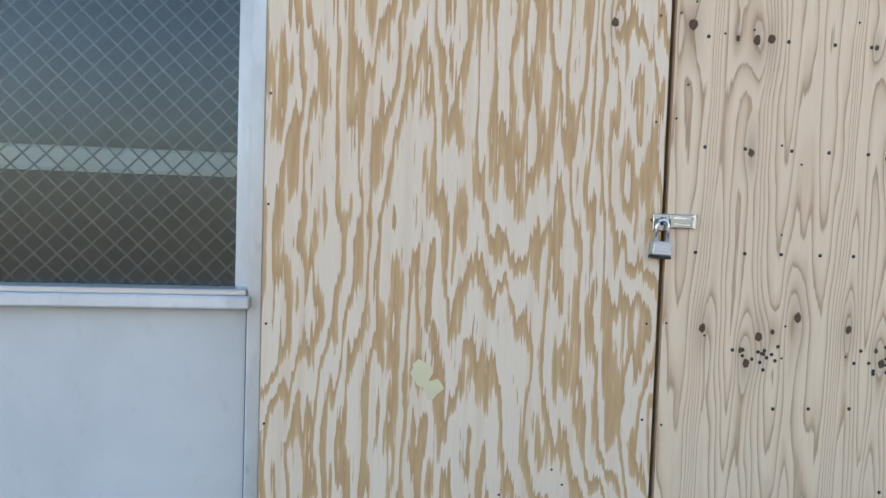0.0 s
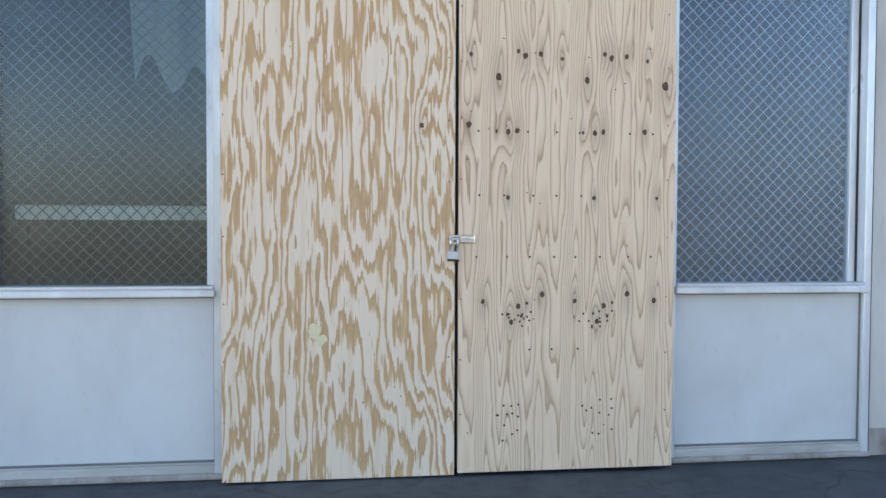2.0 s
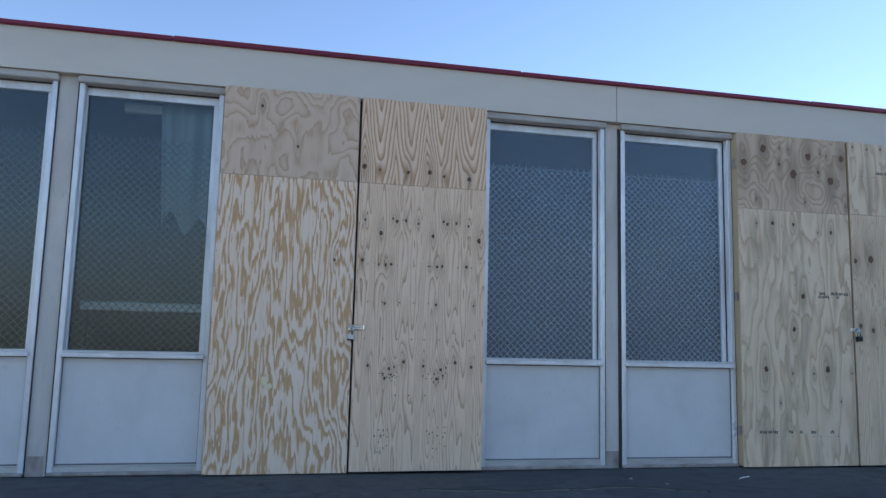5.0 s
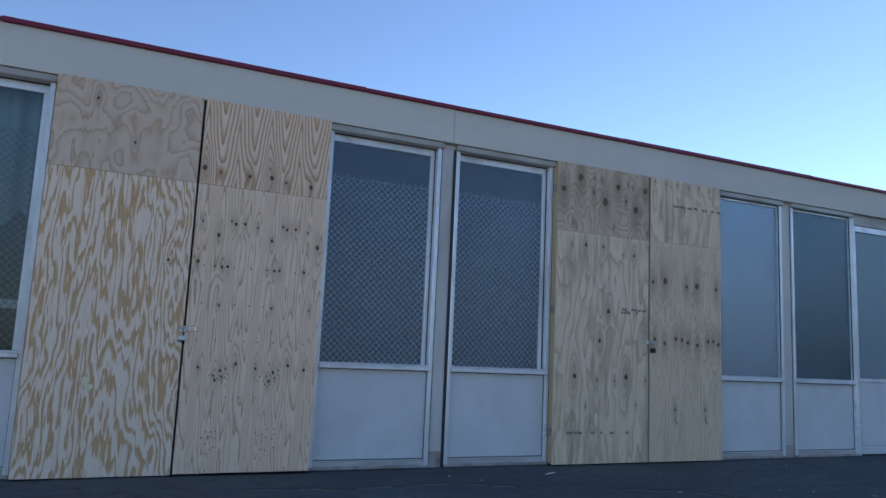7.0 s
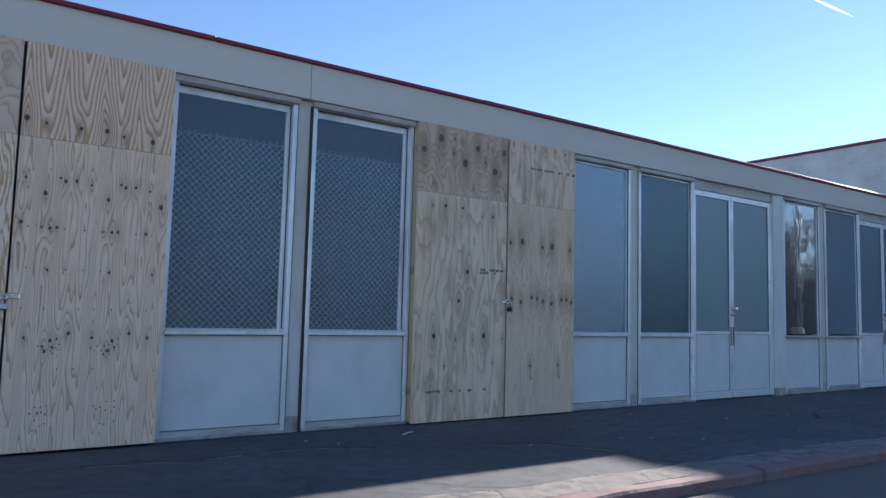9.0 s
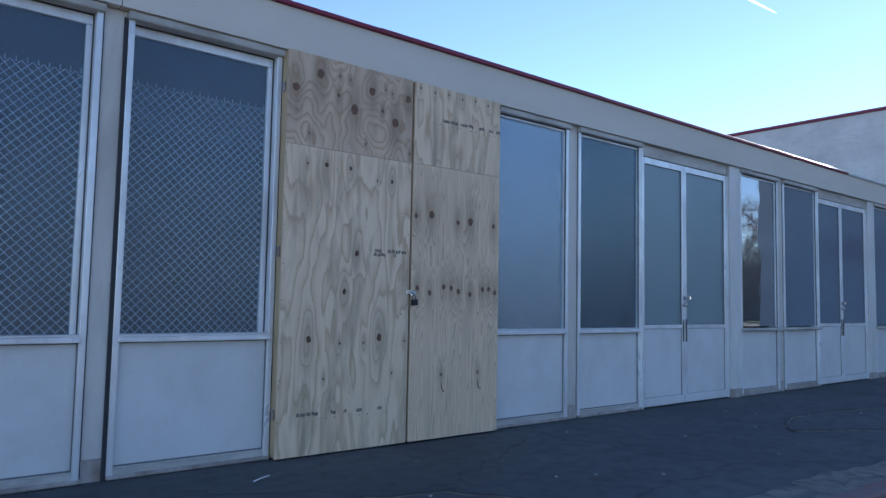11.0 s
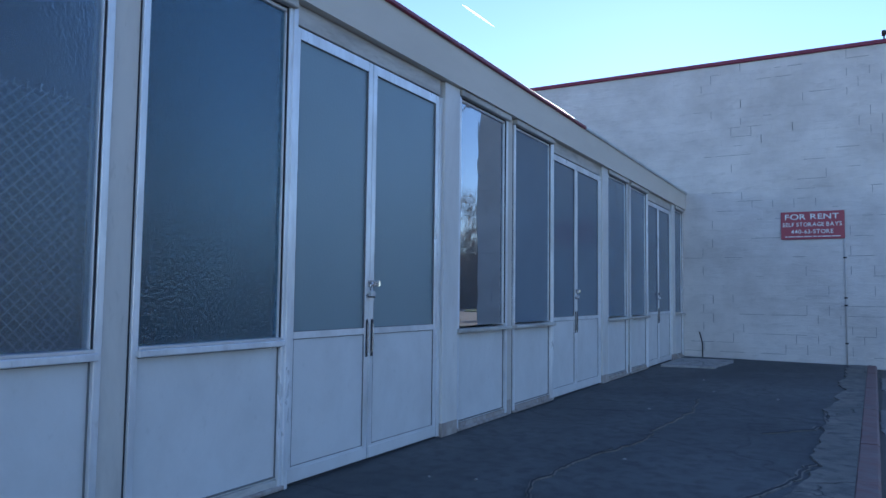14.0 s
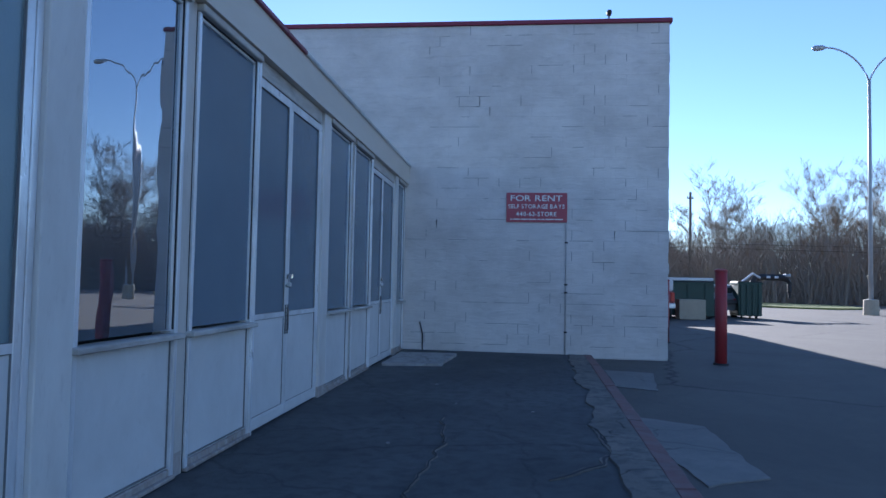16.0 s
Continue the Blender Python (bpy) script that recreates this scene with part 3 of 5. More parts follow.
def chain_link(x0, x1, y, z0, z1, mat=WIRE):
    """A panel of chain-link wire: two families of diagonals with twisted tips along the top."""
    bm = bmesh.new()
    p = 0.064
    w, h = x1 - x0, z1 - z0
    r = 0.003
    n = int((w + h) / p) + 2
    for k in range(n):
        s = k * p
        for fam in (0, 1):
            a0, a1 = max(0.0, s - w), min(h, s)
            if a1 - a0 < 0.02:
                continue
            xa, xb = s - a0, s - a1
            if fam:
                xa, xb = w - xa, w - xb
            tube(bm, [(x0 + xa, y + 0.003 * fam, z0 + a0), (x0 + xb, y + 0.003 * fam, z0 + a1)], r, 4, False)
    for k in range(int(w / p)):
        x = x0 + (w - h) % p + k * p
        if x < x1 - 0.02:
            tube(bm, [(x, y, z1 - 0.01), (x + 0.004, y, z1 + 0.028)], 0.0026, 4, False)
            tube(bm, [(x + 0.006, y, z1 - 0.01), (x + 0.001, y, z1 + 0.024)], 0.002, 4, False)
    return part("chain_link_mesh", bm, mat)


def wall_post(x0, x1, y0=YF + 0.02, label="beige painted post between shop windows", gap=0.008, proud=0.012):
    ob = thing("post_1", ((x0 + x1) / 2, y0, 0), label, "post", "facade posts", "structure")
    w = (x1 - x0) / 2
    part("post_body", boxm(-w, w, 0.0, 0.16, 0.0, HEAD_Z - 0.004, bevel=0.004), POST, ob)
    # solid near-black strips stand for the shade in the gaps beside the post
    part("gap", boxm(-w - 0.003, -w + 0.004, -proud, 0.02, 0.04, HEAD_Z - 0.05), NEAR_BLACK, ob, "dark strip for the shaded gap along the post")
    part("gap", boxm(w - gap, w + 0.003, -proud, 0.02, 0.0, HEAD_Z - 0.05), NEAR_BLACK, ob, "dark strip for the shaded gap along the post")
    part("drip_stain", boxm(-w + 0.01, w - 0.024, -0.0012, 0.05, 0.0, 0.16), RUSTY, ob, "rust-stained foot of the post")
    return ob


no = 1
for b, xb in enumerate(X0):
    left = (xb + (2.282 if b == 1 else 2.325), xb + 3.445)
    right = (xb + 3.61, xb + (4.75, 4.776, 4.765)[min(b, 2)])
    if b == 0:
        kinds = ((G_DARK, "dark wired glass", "mesh"), (G_DARK, "dark wired glass", "mesh"))
    elif b == 1:
        kinds = ((G_PEBBLE, "pebbled blue glass", "mesh"), (G_PEBBLE, "pebbled blue glass", "mesh"))
    elif b == 2:
        kinds = ((G_PEBBLE, "pebbled blue glass", "plain"), (G_BLUE, "cloudy blue glass", "plain"))
    elif b == 3:
        kinds = ((G_FILM, "wrinkled mirror film", "film"), (G_HAZY, "hazy blue glass", "film"))
    else:
        kinds = ((G_HAZY, "hazy blue glass", "film"), (G_HAZY, "hazy blue glass", "film"))
    for (xa, xz), (g, gl, st) in zip((left, right), kinds):
        if xa > END_X - 0.4:
            continue
        xz = min(xz, END_X - 0.12)
        window(xa, xz, no, g, gl, st)
        no += 1
        if st == "mesh":
            tagged(chain_link(xa + 0.06, xz - 0.05, YF + 0.118, 0.9, 2.74, WIRE_SHADED if b == 0 else WIRE), "galvanised chain-link mesh standing behind the window glass", "wire mesh", "mesh behind windows")
    if left[1] < END_X:
        wall_post(left[1] + 0.004, min(right[0] - 0.004, END_X - 0.004), gap=0.024 if b == 1 else 0.006, proud=0.012 if b < 2 else 0.002)
tagged(chain_link(X0[2] + 2.42, X0[2] + 3.37, YF + 0.13, 0.9, 2.2, WIRE_SHADED), "galvanised chain-link mesh standing behind the window glass", "wire mesh", "mesh behind windows")
structure("wall_corner", boxm(END_X - 0.12, END_X - 0.004, YF + 0.01, YF + 0.2, 0.0, HEAD_Z - 0.004), POST, "painted corner post at the block wall")


# ---- doors ----
def padlock(loc, tilt=0.0, body=ALU_RAW):
    lock = thing("padlock", loc, "steel padlock with a shiny shackle hanging in the hasp", "padlock", "padlocks")
    lock.rotation_euler = (0, radians(tilt), 0)
    part("lock_body", boxm(-0.028, 0.028, -0.015, 0.015, -0.093, -0.05, bevel=0.005), body, lock, "laminated steel body")
    for z in (-0.085, -0.076, -0.067, -0.058):
        part("lamination", boxm(-0.0288, 0.0288, -0.0158, 0.0158, z - 0.003, z + 0.003, bevel=0.0012), body, lock)
    part("lock_band", boxm(-0.029, 0.029, -0.017, 0.017, -0.100, -0.091, bevel=0.003), BLACK, lock, "dark rubber bumper")
    pts = [(-0.018, 0, -0.052)] + [(-0.018 * math.cos(a), 0, -0.006 + 0.018 * math.sin(a)) for a in [math.pi * k / 8 for k in range(9)]] + [(0.018, 0, -0.052)]
    part("shackle", tube(bmesh.new(), pts, 0.0052, 8), CHROME, lock, "bright polished shackle", None, True)
    return lock


def hasp(loc, length=0.085, flip=1):
    h = thing("hasp", loc, "zinc-plated hasp screwed across the gap between the doors", "hasp", "hasps")
    part("strap", boxm(min(0, flip * length), max(0, flip * length), -0.008, 0.0, -0.021, 0.020, bevel=0.003), STEEL, h)
    for z in (-0.010, 0.009):
        part("rib", boxm(min(flip * 0.012, flip * (length - 0.018)), max(flip * 0.012, flip * (length - 0.018)), -0.012, -0.006, z - 0.0035, z + 0.0035, bevel=0.002), CHROME, h)
    part("hinge_pin", tube(bmesh.new(), [(flip * (length - 0.006), -0.009, -0.021), (flip * (length - 0.006), -0.009, 0.021)], 0.007, 8), CHROME, h)
    part("keeper_plate", boxm(-flip * 0.05 if flip > 0 else 0, 0 if flip > 0 else 0.05, -0.005, 0.0, -0.03, 0.020, bevel=0.002), STEEL, h)
    part("slot", boxm(-flip * 0.027 if flip > 0 else 0.012, -flip * 0.012 if flip > 0 else 0.027, -0.0065, -0.004, -0.014, 0.010), NEAR_BLACK, h, "dark slot of the hasp")
    part("staple", tube(bmesh.new(), [(-flip * 0.02, 0, -0.012), (-flip * 0.02, -0.018, -0.008), (-flip * 0.02, -0.018, 0.004), (-flip * 0.02, 0, 0.008)], 0.004, 6), STEEL, h)
    return h


def shop_doors(xb, no):
    """A pair of tall aluminium shop doors with frosted panes over white panels."""
    pair = []
    xl, xr = xb + 0.03, xb + 1.975
    mid = xb + 0.94
    part_z = 3.05
    structure("door_filler", boxm(xr + 0.004, xb + 2.028, YD - 0.004, YD + 0.1, 0.02, part_z, bevel=0.004), ALU, "narrow white filler strip beside the shop doors")
    structure("door_head", boxm(xl, xr, YD - 0.01, YD + 0.12, part_z + 0.008, HEAD_Z - 0.004, bevel=0.004), HEAD, "weathered head over the shop doors")
    structure("door_jamb", boxm(xb - 0.022, xb + 0.025, YF - 0.01, YD + 0.1, 0.0, HEAD_Z - 0.003, bevel=0.005), ALU, "white aluminium door jamb")
    for s, (a, b) in enumerate(((xl, mid - 0.003), (mid + 0.003, xr))):
        d = thing("door_%d" % (no + s), (a, YD, 0.03), "tall white aluminium shop door, closed, with frosted pane over a white panel", "door", "shop doors", "structure")
        w, h = b - a, part_z - 0.03
        part("stile", boxm(0, 0.055, 0, 0.045, 0, h, bevel=0.004), ALU, d)
        part("stile", boxm(w - 0.055, w, 0, 0.045, 0, h, bevel=0.004), ALU, d)
        part("top_rail", boxm(0.055, w - 0.055, 0.002, 0.043, h - 0.075, h), ALU, d)
        part("mid_rail", boxm(0.055, w - 0.055, 0.002, 0.043, 0.93, 0.975), ALU, d)
        part("bottom_rail", boxm(0.055, w - 0.055, 0.004, 0.043, 0, 0.10), PANEL, d)
        part("kick_plate", boxm(0.01, w - 0.01, -0.006, 0.002, 0.0, 0.085, bevel=0.003), PANEL, d)
        part("panel", boxm(0.05, w - 0.05, 0.012, 0.03, 0.095, 0.935), PANEL, d, "white painted panel")
        # grey lines stand for shading round the door's panel and pane
        for a4 in ((0.055, 0.061, 0.10, 0.93), (w - 0.061, w - 0.055, 0.10, 0.93), (0.055, 0.060, 0.975, h - 0.075), (w - 0.060, w - 0.055, 0.975, h - 0.075)):
            part("joint_shade", boxm(a4[0], a4[1], 0.004, 0.02, a4[2], a4[3]), JOINT_GREY, d)
        for z4 in (0.10, 0.924, 0.975, h - 0.081):
            part("joint_shade", boxm(0.061, w - 0.061, 0.006, 0.02, z4, z4 + 0.004), JOINT_GREY, d)
        part("pane", boxm(0.05, w - 0.05, 0.018, 0.024, 0.97, h - 0.07), G_FROST if no < 10 else G_HAZY, d, "grey-green frosted pane").visible_shadow = False
        hx = w - 0.03 if s == 0 else 0.03
        pull = part("door_handle", boxm(hx - 0.011, hx + 0.011, -0.008, 0.001, 0.76, 1.04, bevel=0.002), NEAR_BLACK, d, "dark recessed pull handle")
        part("pull_grip", boxm(hx - 0.005, hx + 0.005, -0.016, -0.006, 0.79, 1.01, bevel=0.002), STEEL, pull)
        if s == 0:
            part("lock_cylinder", tube(bmesh.new(), [(hx, -0.012, 1.22), (hx, 0.004, 1.22)], 0.014, 12), STEEL, d)
    # near-black threshold carries grime and the contact shadow below the leaves
    structure("door_threshold", boxm(xl, xr, YD + 0.004, YD + 0.09, -0.02, 0.028), NEAR_BLACK, "threshold under the shop doors, dark with grime and contact shade")
    hz = 1.345
    hasp((mid + 0.02, YD - 0.004, hz), 0.10, 1)
    padlock((mid - 0.002, YD - 0.022, hz - 0.01))


shop_doors(X0[3], 5)
shop_doors(X0[4], 11)
shop_doors(X0[5], 13)
for xb in X0[3:6]:
    p = thing("post_2", (xb + 2.17, YF - 0.012, 0), "wide white pilaster beside the shop doors", "post", "pilasters", "structure")
    part("post_body", boxm(-0.14, 0.14, 0, 0.2, 0.0, HEAD_Z - 0.002, bevel=0.006), PILASTER, p)
    part("post_foot", boxm(-0.1408, 0.1408, -0.0012, 0.19, 0.0, 0.13), RUSTY, p, "rust-stained foot of the post")


# ---- plywood hoardings ----
def flame_grain(u, v, seed):
    """Broad flat-cut rings: tall peaks up the middle, close lines at both edges."""
    c = 0.56 + 0.10 * noise.noise((v * 0.8, seed, 2)) + 0.05 * noise.noise((v * 2.6, seed, 5))
    return (17 * (u - c) ** 2 + 1.8 * v + 2.4 * noise.noise((u * 2.2, v * 0.6, seed)) + 1.5 * noise.noise((u * 8.5, v * 1.2, seed + 9))
            + 0.8 * noise.noise((u * 20, v * 3.0, seed + 4)) + 0.4 * noise.noise((u * 45, v * 6, seed + 6)))


def peeled_grain(u, v, seed, rings=12.0, girth=0.447, rise=0.24):
    """Rotary-peeled rings that come round again with every turn of the log."""
    a = 2 * math.pi * u / girth
    x, y = 0.5 * math.cos(a), 0.5 * math.sin(a)
    return (rings * noise.noise((x, y, v * rise + seed)) + rings * 0.3 * noise.noise((x * 2.3, y * 2.3, v * rise * 2.2 + seed + 7))
            + 0.7 * noise.noise((u * 13, v * 2.6, seed)) + 0.35 * noise.noise((u * 34, v * 6, seed + 2)) + 1.5 * u)


def striped_grain(u, v, seed):
    """Close straight lines drawn into narrow downward points."""
    d = abs((u - 0.03 + 0.015 * noise.noise((v * 3, seed, 1))) % 0.272 - 0.136)
    return 34 * math.sqrt(d * d + 0.0003) - 3.4 * v + 0.5 * noise.noise((u * 8, v * 1.5, seed))


def soft_grain(u, v, seed):
    return 2.2 * noise.noise((u * 2.2, v * 0.6, seed)) + 1.3 * noise.noise((u * 6.5, v * 1.5, seed + 9)) + 0.6 * noise.noise((u * 15, v * 3.5, seed + 2)) + 1.0 * u


def swirl_grain(u, v, seed):
    return 4.5 * noise.noise((u * 2.3, v * 2.0, seed)) + 1.8 * noise.noise((u * 6, v * 4.0, seed + 9)) + 0.5 * noise.noise((u * 15, v * 9, seed + 3))


def sheet(name, w, h, mat, seed, field, knots, parent, z, x, label, pull=1.3):
    """A sheet of plywood whose front carries the height field that its growth rings follow."""
    t = 0.018
    nx, nz = max(8, int(w / 0.009)), max(8, int(h / 0.014))
    us, vs = np.linspace(0, w, nx + 1), np.linspace(0, h, nz + 1)
    grid_u, grid_v = np.meshgrid(us, vs)
    vals = np.array([[field(u, v, seed) for u in us] for v in vs])
    stains = np.zeros_like(vals)
    for ku, kv, kr in knots:
        dd = ((grid_u - ku) ** 2 + ((grid_v - kv) * 0.30 + 0.12 * kr * np.sin(grid_v * 31 + ku * 9)) ** 2) / (kr * kr * 5)
        vals += pull * min(2.0, kr / 0.012) * np.exp(-dd * 0.6)
        stains = np.maximum(stains, np.exp(-dd * 0.9))
    verts = [(u, 0.0, v) for v in vs for u in us]
    vals, stains = vals.ravel().tolist(), stains.ravel().tolist()
    faces = [(j * (nx + 1) + i, j * (nx + 1) + i + 1, (j + 1) * (nx + 1) + i + 1, (j + 1) * (nx + 1) + i) for j in range(nz) for i in range(nx)]
    n = len(verts)
    verts += [(0, 0, 0), (w, 0, 0), (w, 0, h), (0, 0, h), (0, t, 0), (w, t, 0), (w, t, h), (0, t, h)]
    vals += [0.3] * 8
    stains += [0.0] * 8
    faces += [(n, n + 4, n + 5, n + 1), (n + 1, n + 5, n + 6, n + 2), (n + 2, n + 6, n + 7, n + 3), (n + 3, n + 7, n + 4, n), (n + 4, n + 7, n + 6, n + 5)]
    me = bpy.data.meshes.new(name)
    me.from_pydata(verts, [], faces)
    me.materials.append(mat)
    a = me.attributes.new("grain", "FLOAT", "POINT")
    a.data.foreach_set("value", vals)
    a = me.attributes.new("stain", "FLOAT", "POINT")
    a.data.foreach_set("value", stains)
    ob = new(name, me)
    ob.parent, ob.location = parent, (x, 0, z)
    ob["label"] = label
    rng = random.Random(seed)
    if knots:
        bm = bmesh.new()
        for ku, kv, kr in knots:
            ring = [bm.verts.new((ku + kr * rng.uniform(0.75, 1.15) * math.cos(k * 0.698), -0.0012, kv + kr * 1.25 * rng.uniform(0.75, 1.15) * math.sin(k * 0.698))) for k in range(9)]
            mid = bm.verts.new((ku, -0.0022, kv))
            for k in range(9):
                bm.faces.new((ring[k - 1], ring[k], mid))
        part("knots", bm, KNOT_PALE if mat in (PLY_CU, PLY_D) else KNOT, ob, "dark brown knots")
    return ob


def nails(parent, spots, r=0.0042):
    bm = bmesh.new()
    for u, v in spots:
        ring = [bm.verts.new((u + r * math.cos(k * 1.047), -0.0016, v + r * math.sin(k * 1.047))) for k in range(6)]
        bm.faces.new(ring[::-1])
        low = [bm.verts.new((w.co.x, 0.002, w.co.z)) for w in ring]
        for k in range(6):
            bm.faces.new((ring[k - 1], ring[k], low[k], low[k - 1]))
    return part("nail_heads", bm, NAIL, parent)


def hoarding(name, xa, xb, zb, zs, zt, low, up, label):
    """One boarded door: a full sheet below, a short piece above, on a timber frame."""
    w = xb - xa
    h = thing(name, (xa, YP, zb), label, "boarded door", "boarded-up doors")
    a = sheet("lower_sheet", w, zs - zb - 0.002, *low[:4], h, 0.0, 0.0, low[4], *low[5:])
    b = sheet("upper_sheet", w - 0.004, zt - zs, *up[:4], h, zs - zb + 0.001, 0.002, up[4], *up[5:])
    for n, c in (("stud", (0.004, 0.042, 0.02, 0.105, 0.004, zt - zb - 0.01)), ("stud", (w - 0.042, w - 0.004, 0.02, 0.105, 0.004, zt - zb - 0.01))):
        part(n, boxm(*c, bevel=0.003), TIMBER, h)
    for z in (0.03, 1.2, zs - zb - 0.04, zt - zb - 0.12):
        part("crosspiece", boxm(0.044, w - 0.044, 0.02, 0.058, z, z + 0.088), TIMBER, h)
    return h, a, b


KB = [(0.25 + 0.447 * k + du, v, r) for k in range(2) for du, v, r in
      ((0.05, 2.12, 0.010), (0.085, 2.10, 0.013), (0.165, 2.11, 0.012), (0.275, 2.09, 0.009), (0.0, 1.72, 0.012), (0.045, 1.725, 0.012), (-0.06, 1.72, 0.007), (0.0, 1.39, 0.010),
       (0.18, 0.90, 0.013), (0.055, 0.84, 0.012), (0.02, 0.76, 0.011), (0.075, 0.79, 0.007), (0.0, 0.80, 0.007), (0.10, 0.855, 0.007))]
KB += [(0.2, 1.99, 0.017), (0.655, 1.985, 0.014), (1.07, 1.965, 0.018), (0.125, 0.865, 0.011), (0.6, 0.865, 0.011), (1.02, 0.865, 0.012), (0.96, 1.73, 0.012), (1.03, 1.39, 0.008), (0.06, 2.1, 0.010), (0.05, 1.75, 0.014)]
KBU = [(0.035, 0.14, 0.020), (0.17, 0.12, 0.010), (0.42, 0.115, 0.016), (0.61, 0.125, 0.020), (0.74, 0.10, 0.012), (0.97, 0.09, 0.018)]
KC = [(0.255, 0.90, 0.026), (0.925, 0.905, 0.026), (0.57, 1.28, 0.020), (0.54, 0.86, 0.010), (0.77, 0.86, 0.010), (1.19, 0.87, 0.008), (0.40, 0.58, 0.008), (1.06, 0.60, 0.008), (0.20, 2.29, 0.009), (0.37, 2.30, 0.018), (0.60, 2.30, 0.014), (0.87, 2.23, 0.008), (1.02, 2.24, 0.016), (0.68, 1.60, 0.022)]
KCU = [(0.07, 0.45, 0.034), (0.29, 0.60, 0.034), (0.46, 0.46, 0.016), (0.62, 0.37, 0.036), (0.79, 0.56, 0.034), (0.90, 0.41, 0.016), (1.04, 0.33, 0.036), (1.17, 0.56, 0.030), (0.47, 0.62, 0.008), (0.57, 0.61, 0.009), (0.93, 0.60, 0.008), (1.0, 0.58, 0.009), (0.2, 0.10, 0.009), (0.74, 0.10, 0.009), (1.2, 0.08, 0.010)]
KD = [(0.04, 1.97, 0.018), (0.217, 1.99, 0.026), (0.53, 1.95, 0.018), (0.685, 1.97, 0.026), (0.98, 1.95, 0.018)]
KD += [(u, 1.31 + dv, 0.018) for u, dv in ((0.07, 0.02), (0.21, -0.02), (0.37, 0.04), (0.46, 0.03), (0.55, 0.0), (0.69, -0.02), (0.85, 0.03), (0.93, 0.03), (1.01, 0.0))]
KD += [(0.36, 0.56, 0.012), (0.80, 0.56, 0.012)]
KDU = [(0.06 + 0.165 * k, 0.69 - 0.012 * (k % 2), 0.010) for k in range(7)]

hA, aL, aU = hoarding("boarded_door", -0.41, 0.727, 0.022, 2.453, 3.205,
    (PLY_A, 3, flame_grain, [(0.97, 1.75, 0.012)], "bold cream and tan plywood grain"),
    (PLY_A2, 14, swirl_grain, [(0.62, 0.27, 0.012), (0.31, 0.60, 0.012)], "pinkish plywood offcut with swirling grain"),
    "boarded-up door leaf of bold-grained plywood, padlocked shut")
hB, bL, bU = hoarding("boarded_door", 0.745, 1.872, 0.03, 2.453, 3.205,
    (PLY_B, 21, peeled_grain, [(u, v, r * 1.05) for u, v, r in KB], "pale plywood with fine grain and rows of knots"),
    (PLY_BU, 33, striped_grain, KBU, "pale plywood offcut with bold pointed stripes"),
    "boarded-up door leaf of pale knotty plywood, padlocked shut")
hC, cL, cU = hoarding("boarded_door", 4.385, 5.612, 0.022, 2.453, 3.20,
    (PLY_C, 45, soft_grain, KC, "yellowish plywood with soft grain, stamp and knots", 1.2),
    (PLY_CU, 52, swirl_grain, KCU, "brown stained plywood offcut with large knots", 1.2),
    "boarded-up door leaf of yellowish stamped plywood, padlocked shut")
hD, dL, dU = hoarding("boarded_door", 5.635, 6.692, 0.022, 2.463, 3.20,
    (PLY_D, 61, peeled_grain, [(u, v, r * 1.2) for u, v, r in KD], "pale yellow plywood with two rows of knots"),
    (PLY_C, 77, soft_grain, KDU, "pale stamped plywood offcut with bare edge"),
    "boarded-up door leaf of pale yellow knotty plywood, padlocked shut")
rng = random.Random(5)
for h, w, zt, n in ((aL, 1.12, 2.4, 16), (bL, 1.1, 2.38, 70), (cL, 1.22, 2.4, 40), (dL, 1.06, 2.4, 22)):
    spots = [(x, z * zt / 8) for z in range(9) for x in (0.012, w - 0.014)]
    spots = [(u, min(max(v, 0.015), zt - 0.02) + rng.uniform(-0.03, 0.0)) for u, v in spots]
    spots += [(rng.uniform(0.04, w - 0.04), rng.uniform(0.1, zt - 0.1)) for _ in range(n // 3)]
    nails(h, spots, 0.0038)
bspots = [(0.295 + 0.43 * k + rng.uniform(-0.10, 0.08), z + rng.uniform(-0.045, 0.045)) for k in range(2) for z, c in ((0.77, 13), (0.32, 8), (0.2, 4)) for _ in range(c)]
bspots += [(0.1 + 0.13 * k + rng.uniform(-0.02, 0.02), z) for k in range(8) for z in (1.72, 1.40, 1.09, 0.62) if rng.random() < 0.7]
nails(bL, bspots, 0.006)

# filler spots on the bold-grained leaf
for u, v, s in ((0.445, 0.735, 0.036), (0.475, 0.69, 0.03), (0.375, 0.12, 0.017)):
    bm = bmesh.new()
    r2 = random.Random(int(u * 1000))
    ring = [bm.verts.new((u + s * r2.uniform(0.6, 1.2) * math.cos(k * 0.4488), -0.0015 - u * 0.003, v + s * r2.uniform(0.7, 1.3) * math.sin(k * 0.4488))) for k in range(14)]
    bm.faces.new(ring)
    part("filler_spot", bm, PUTTY, aL, "cream wood filler")


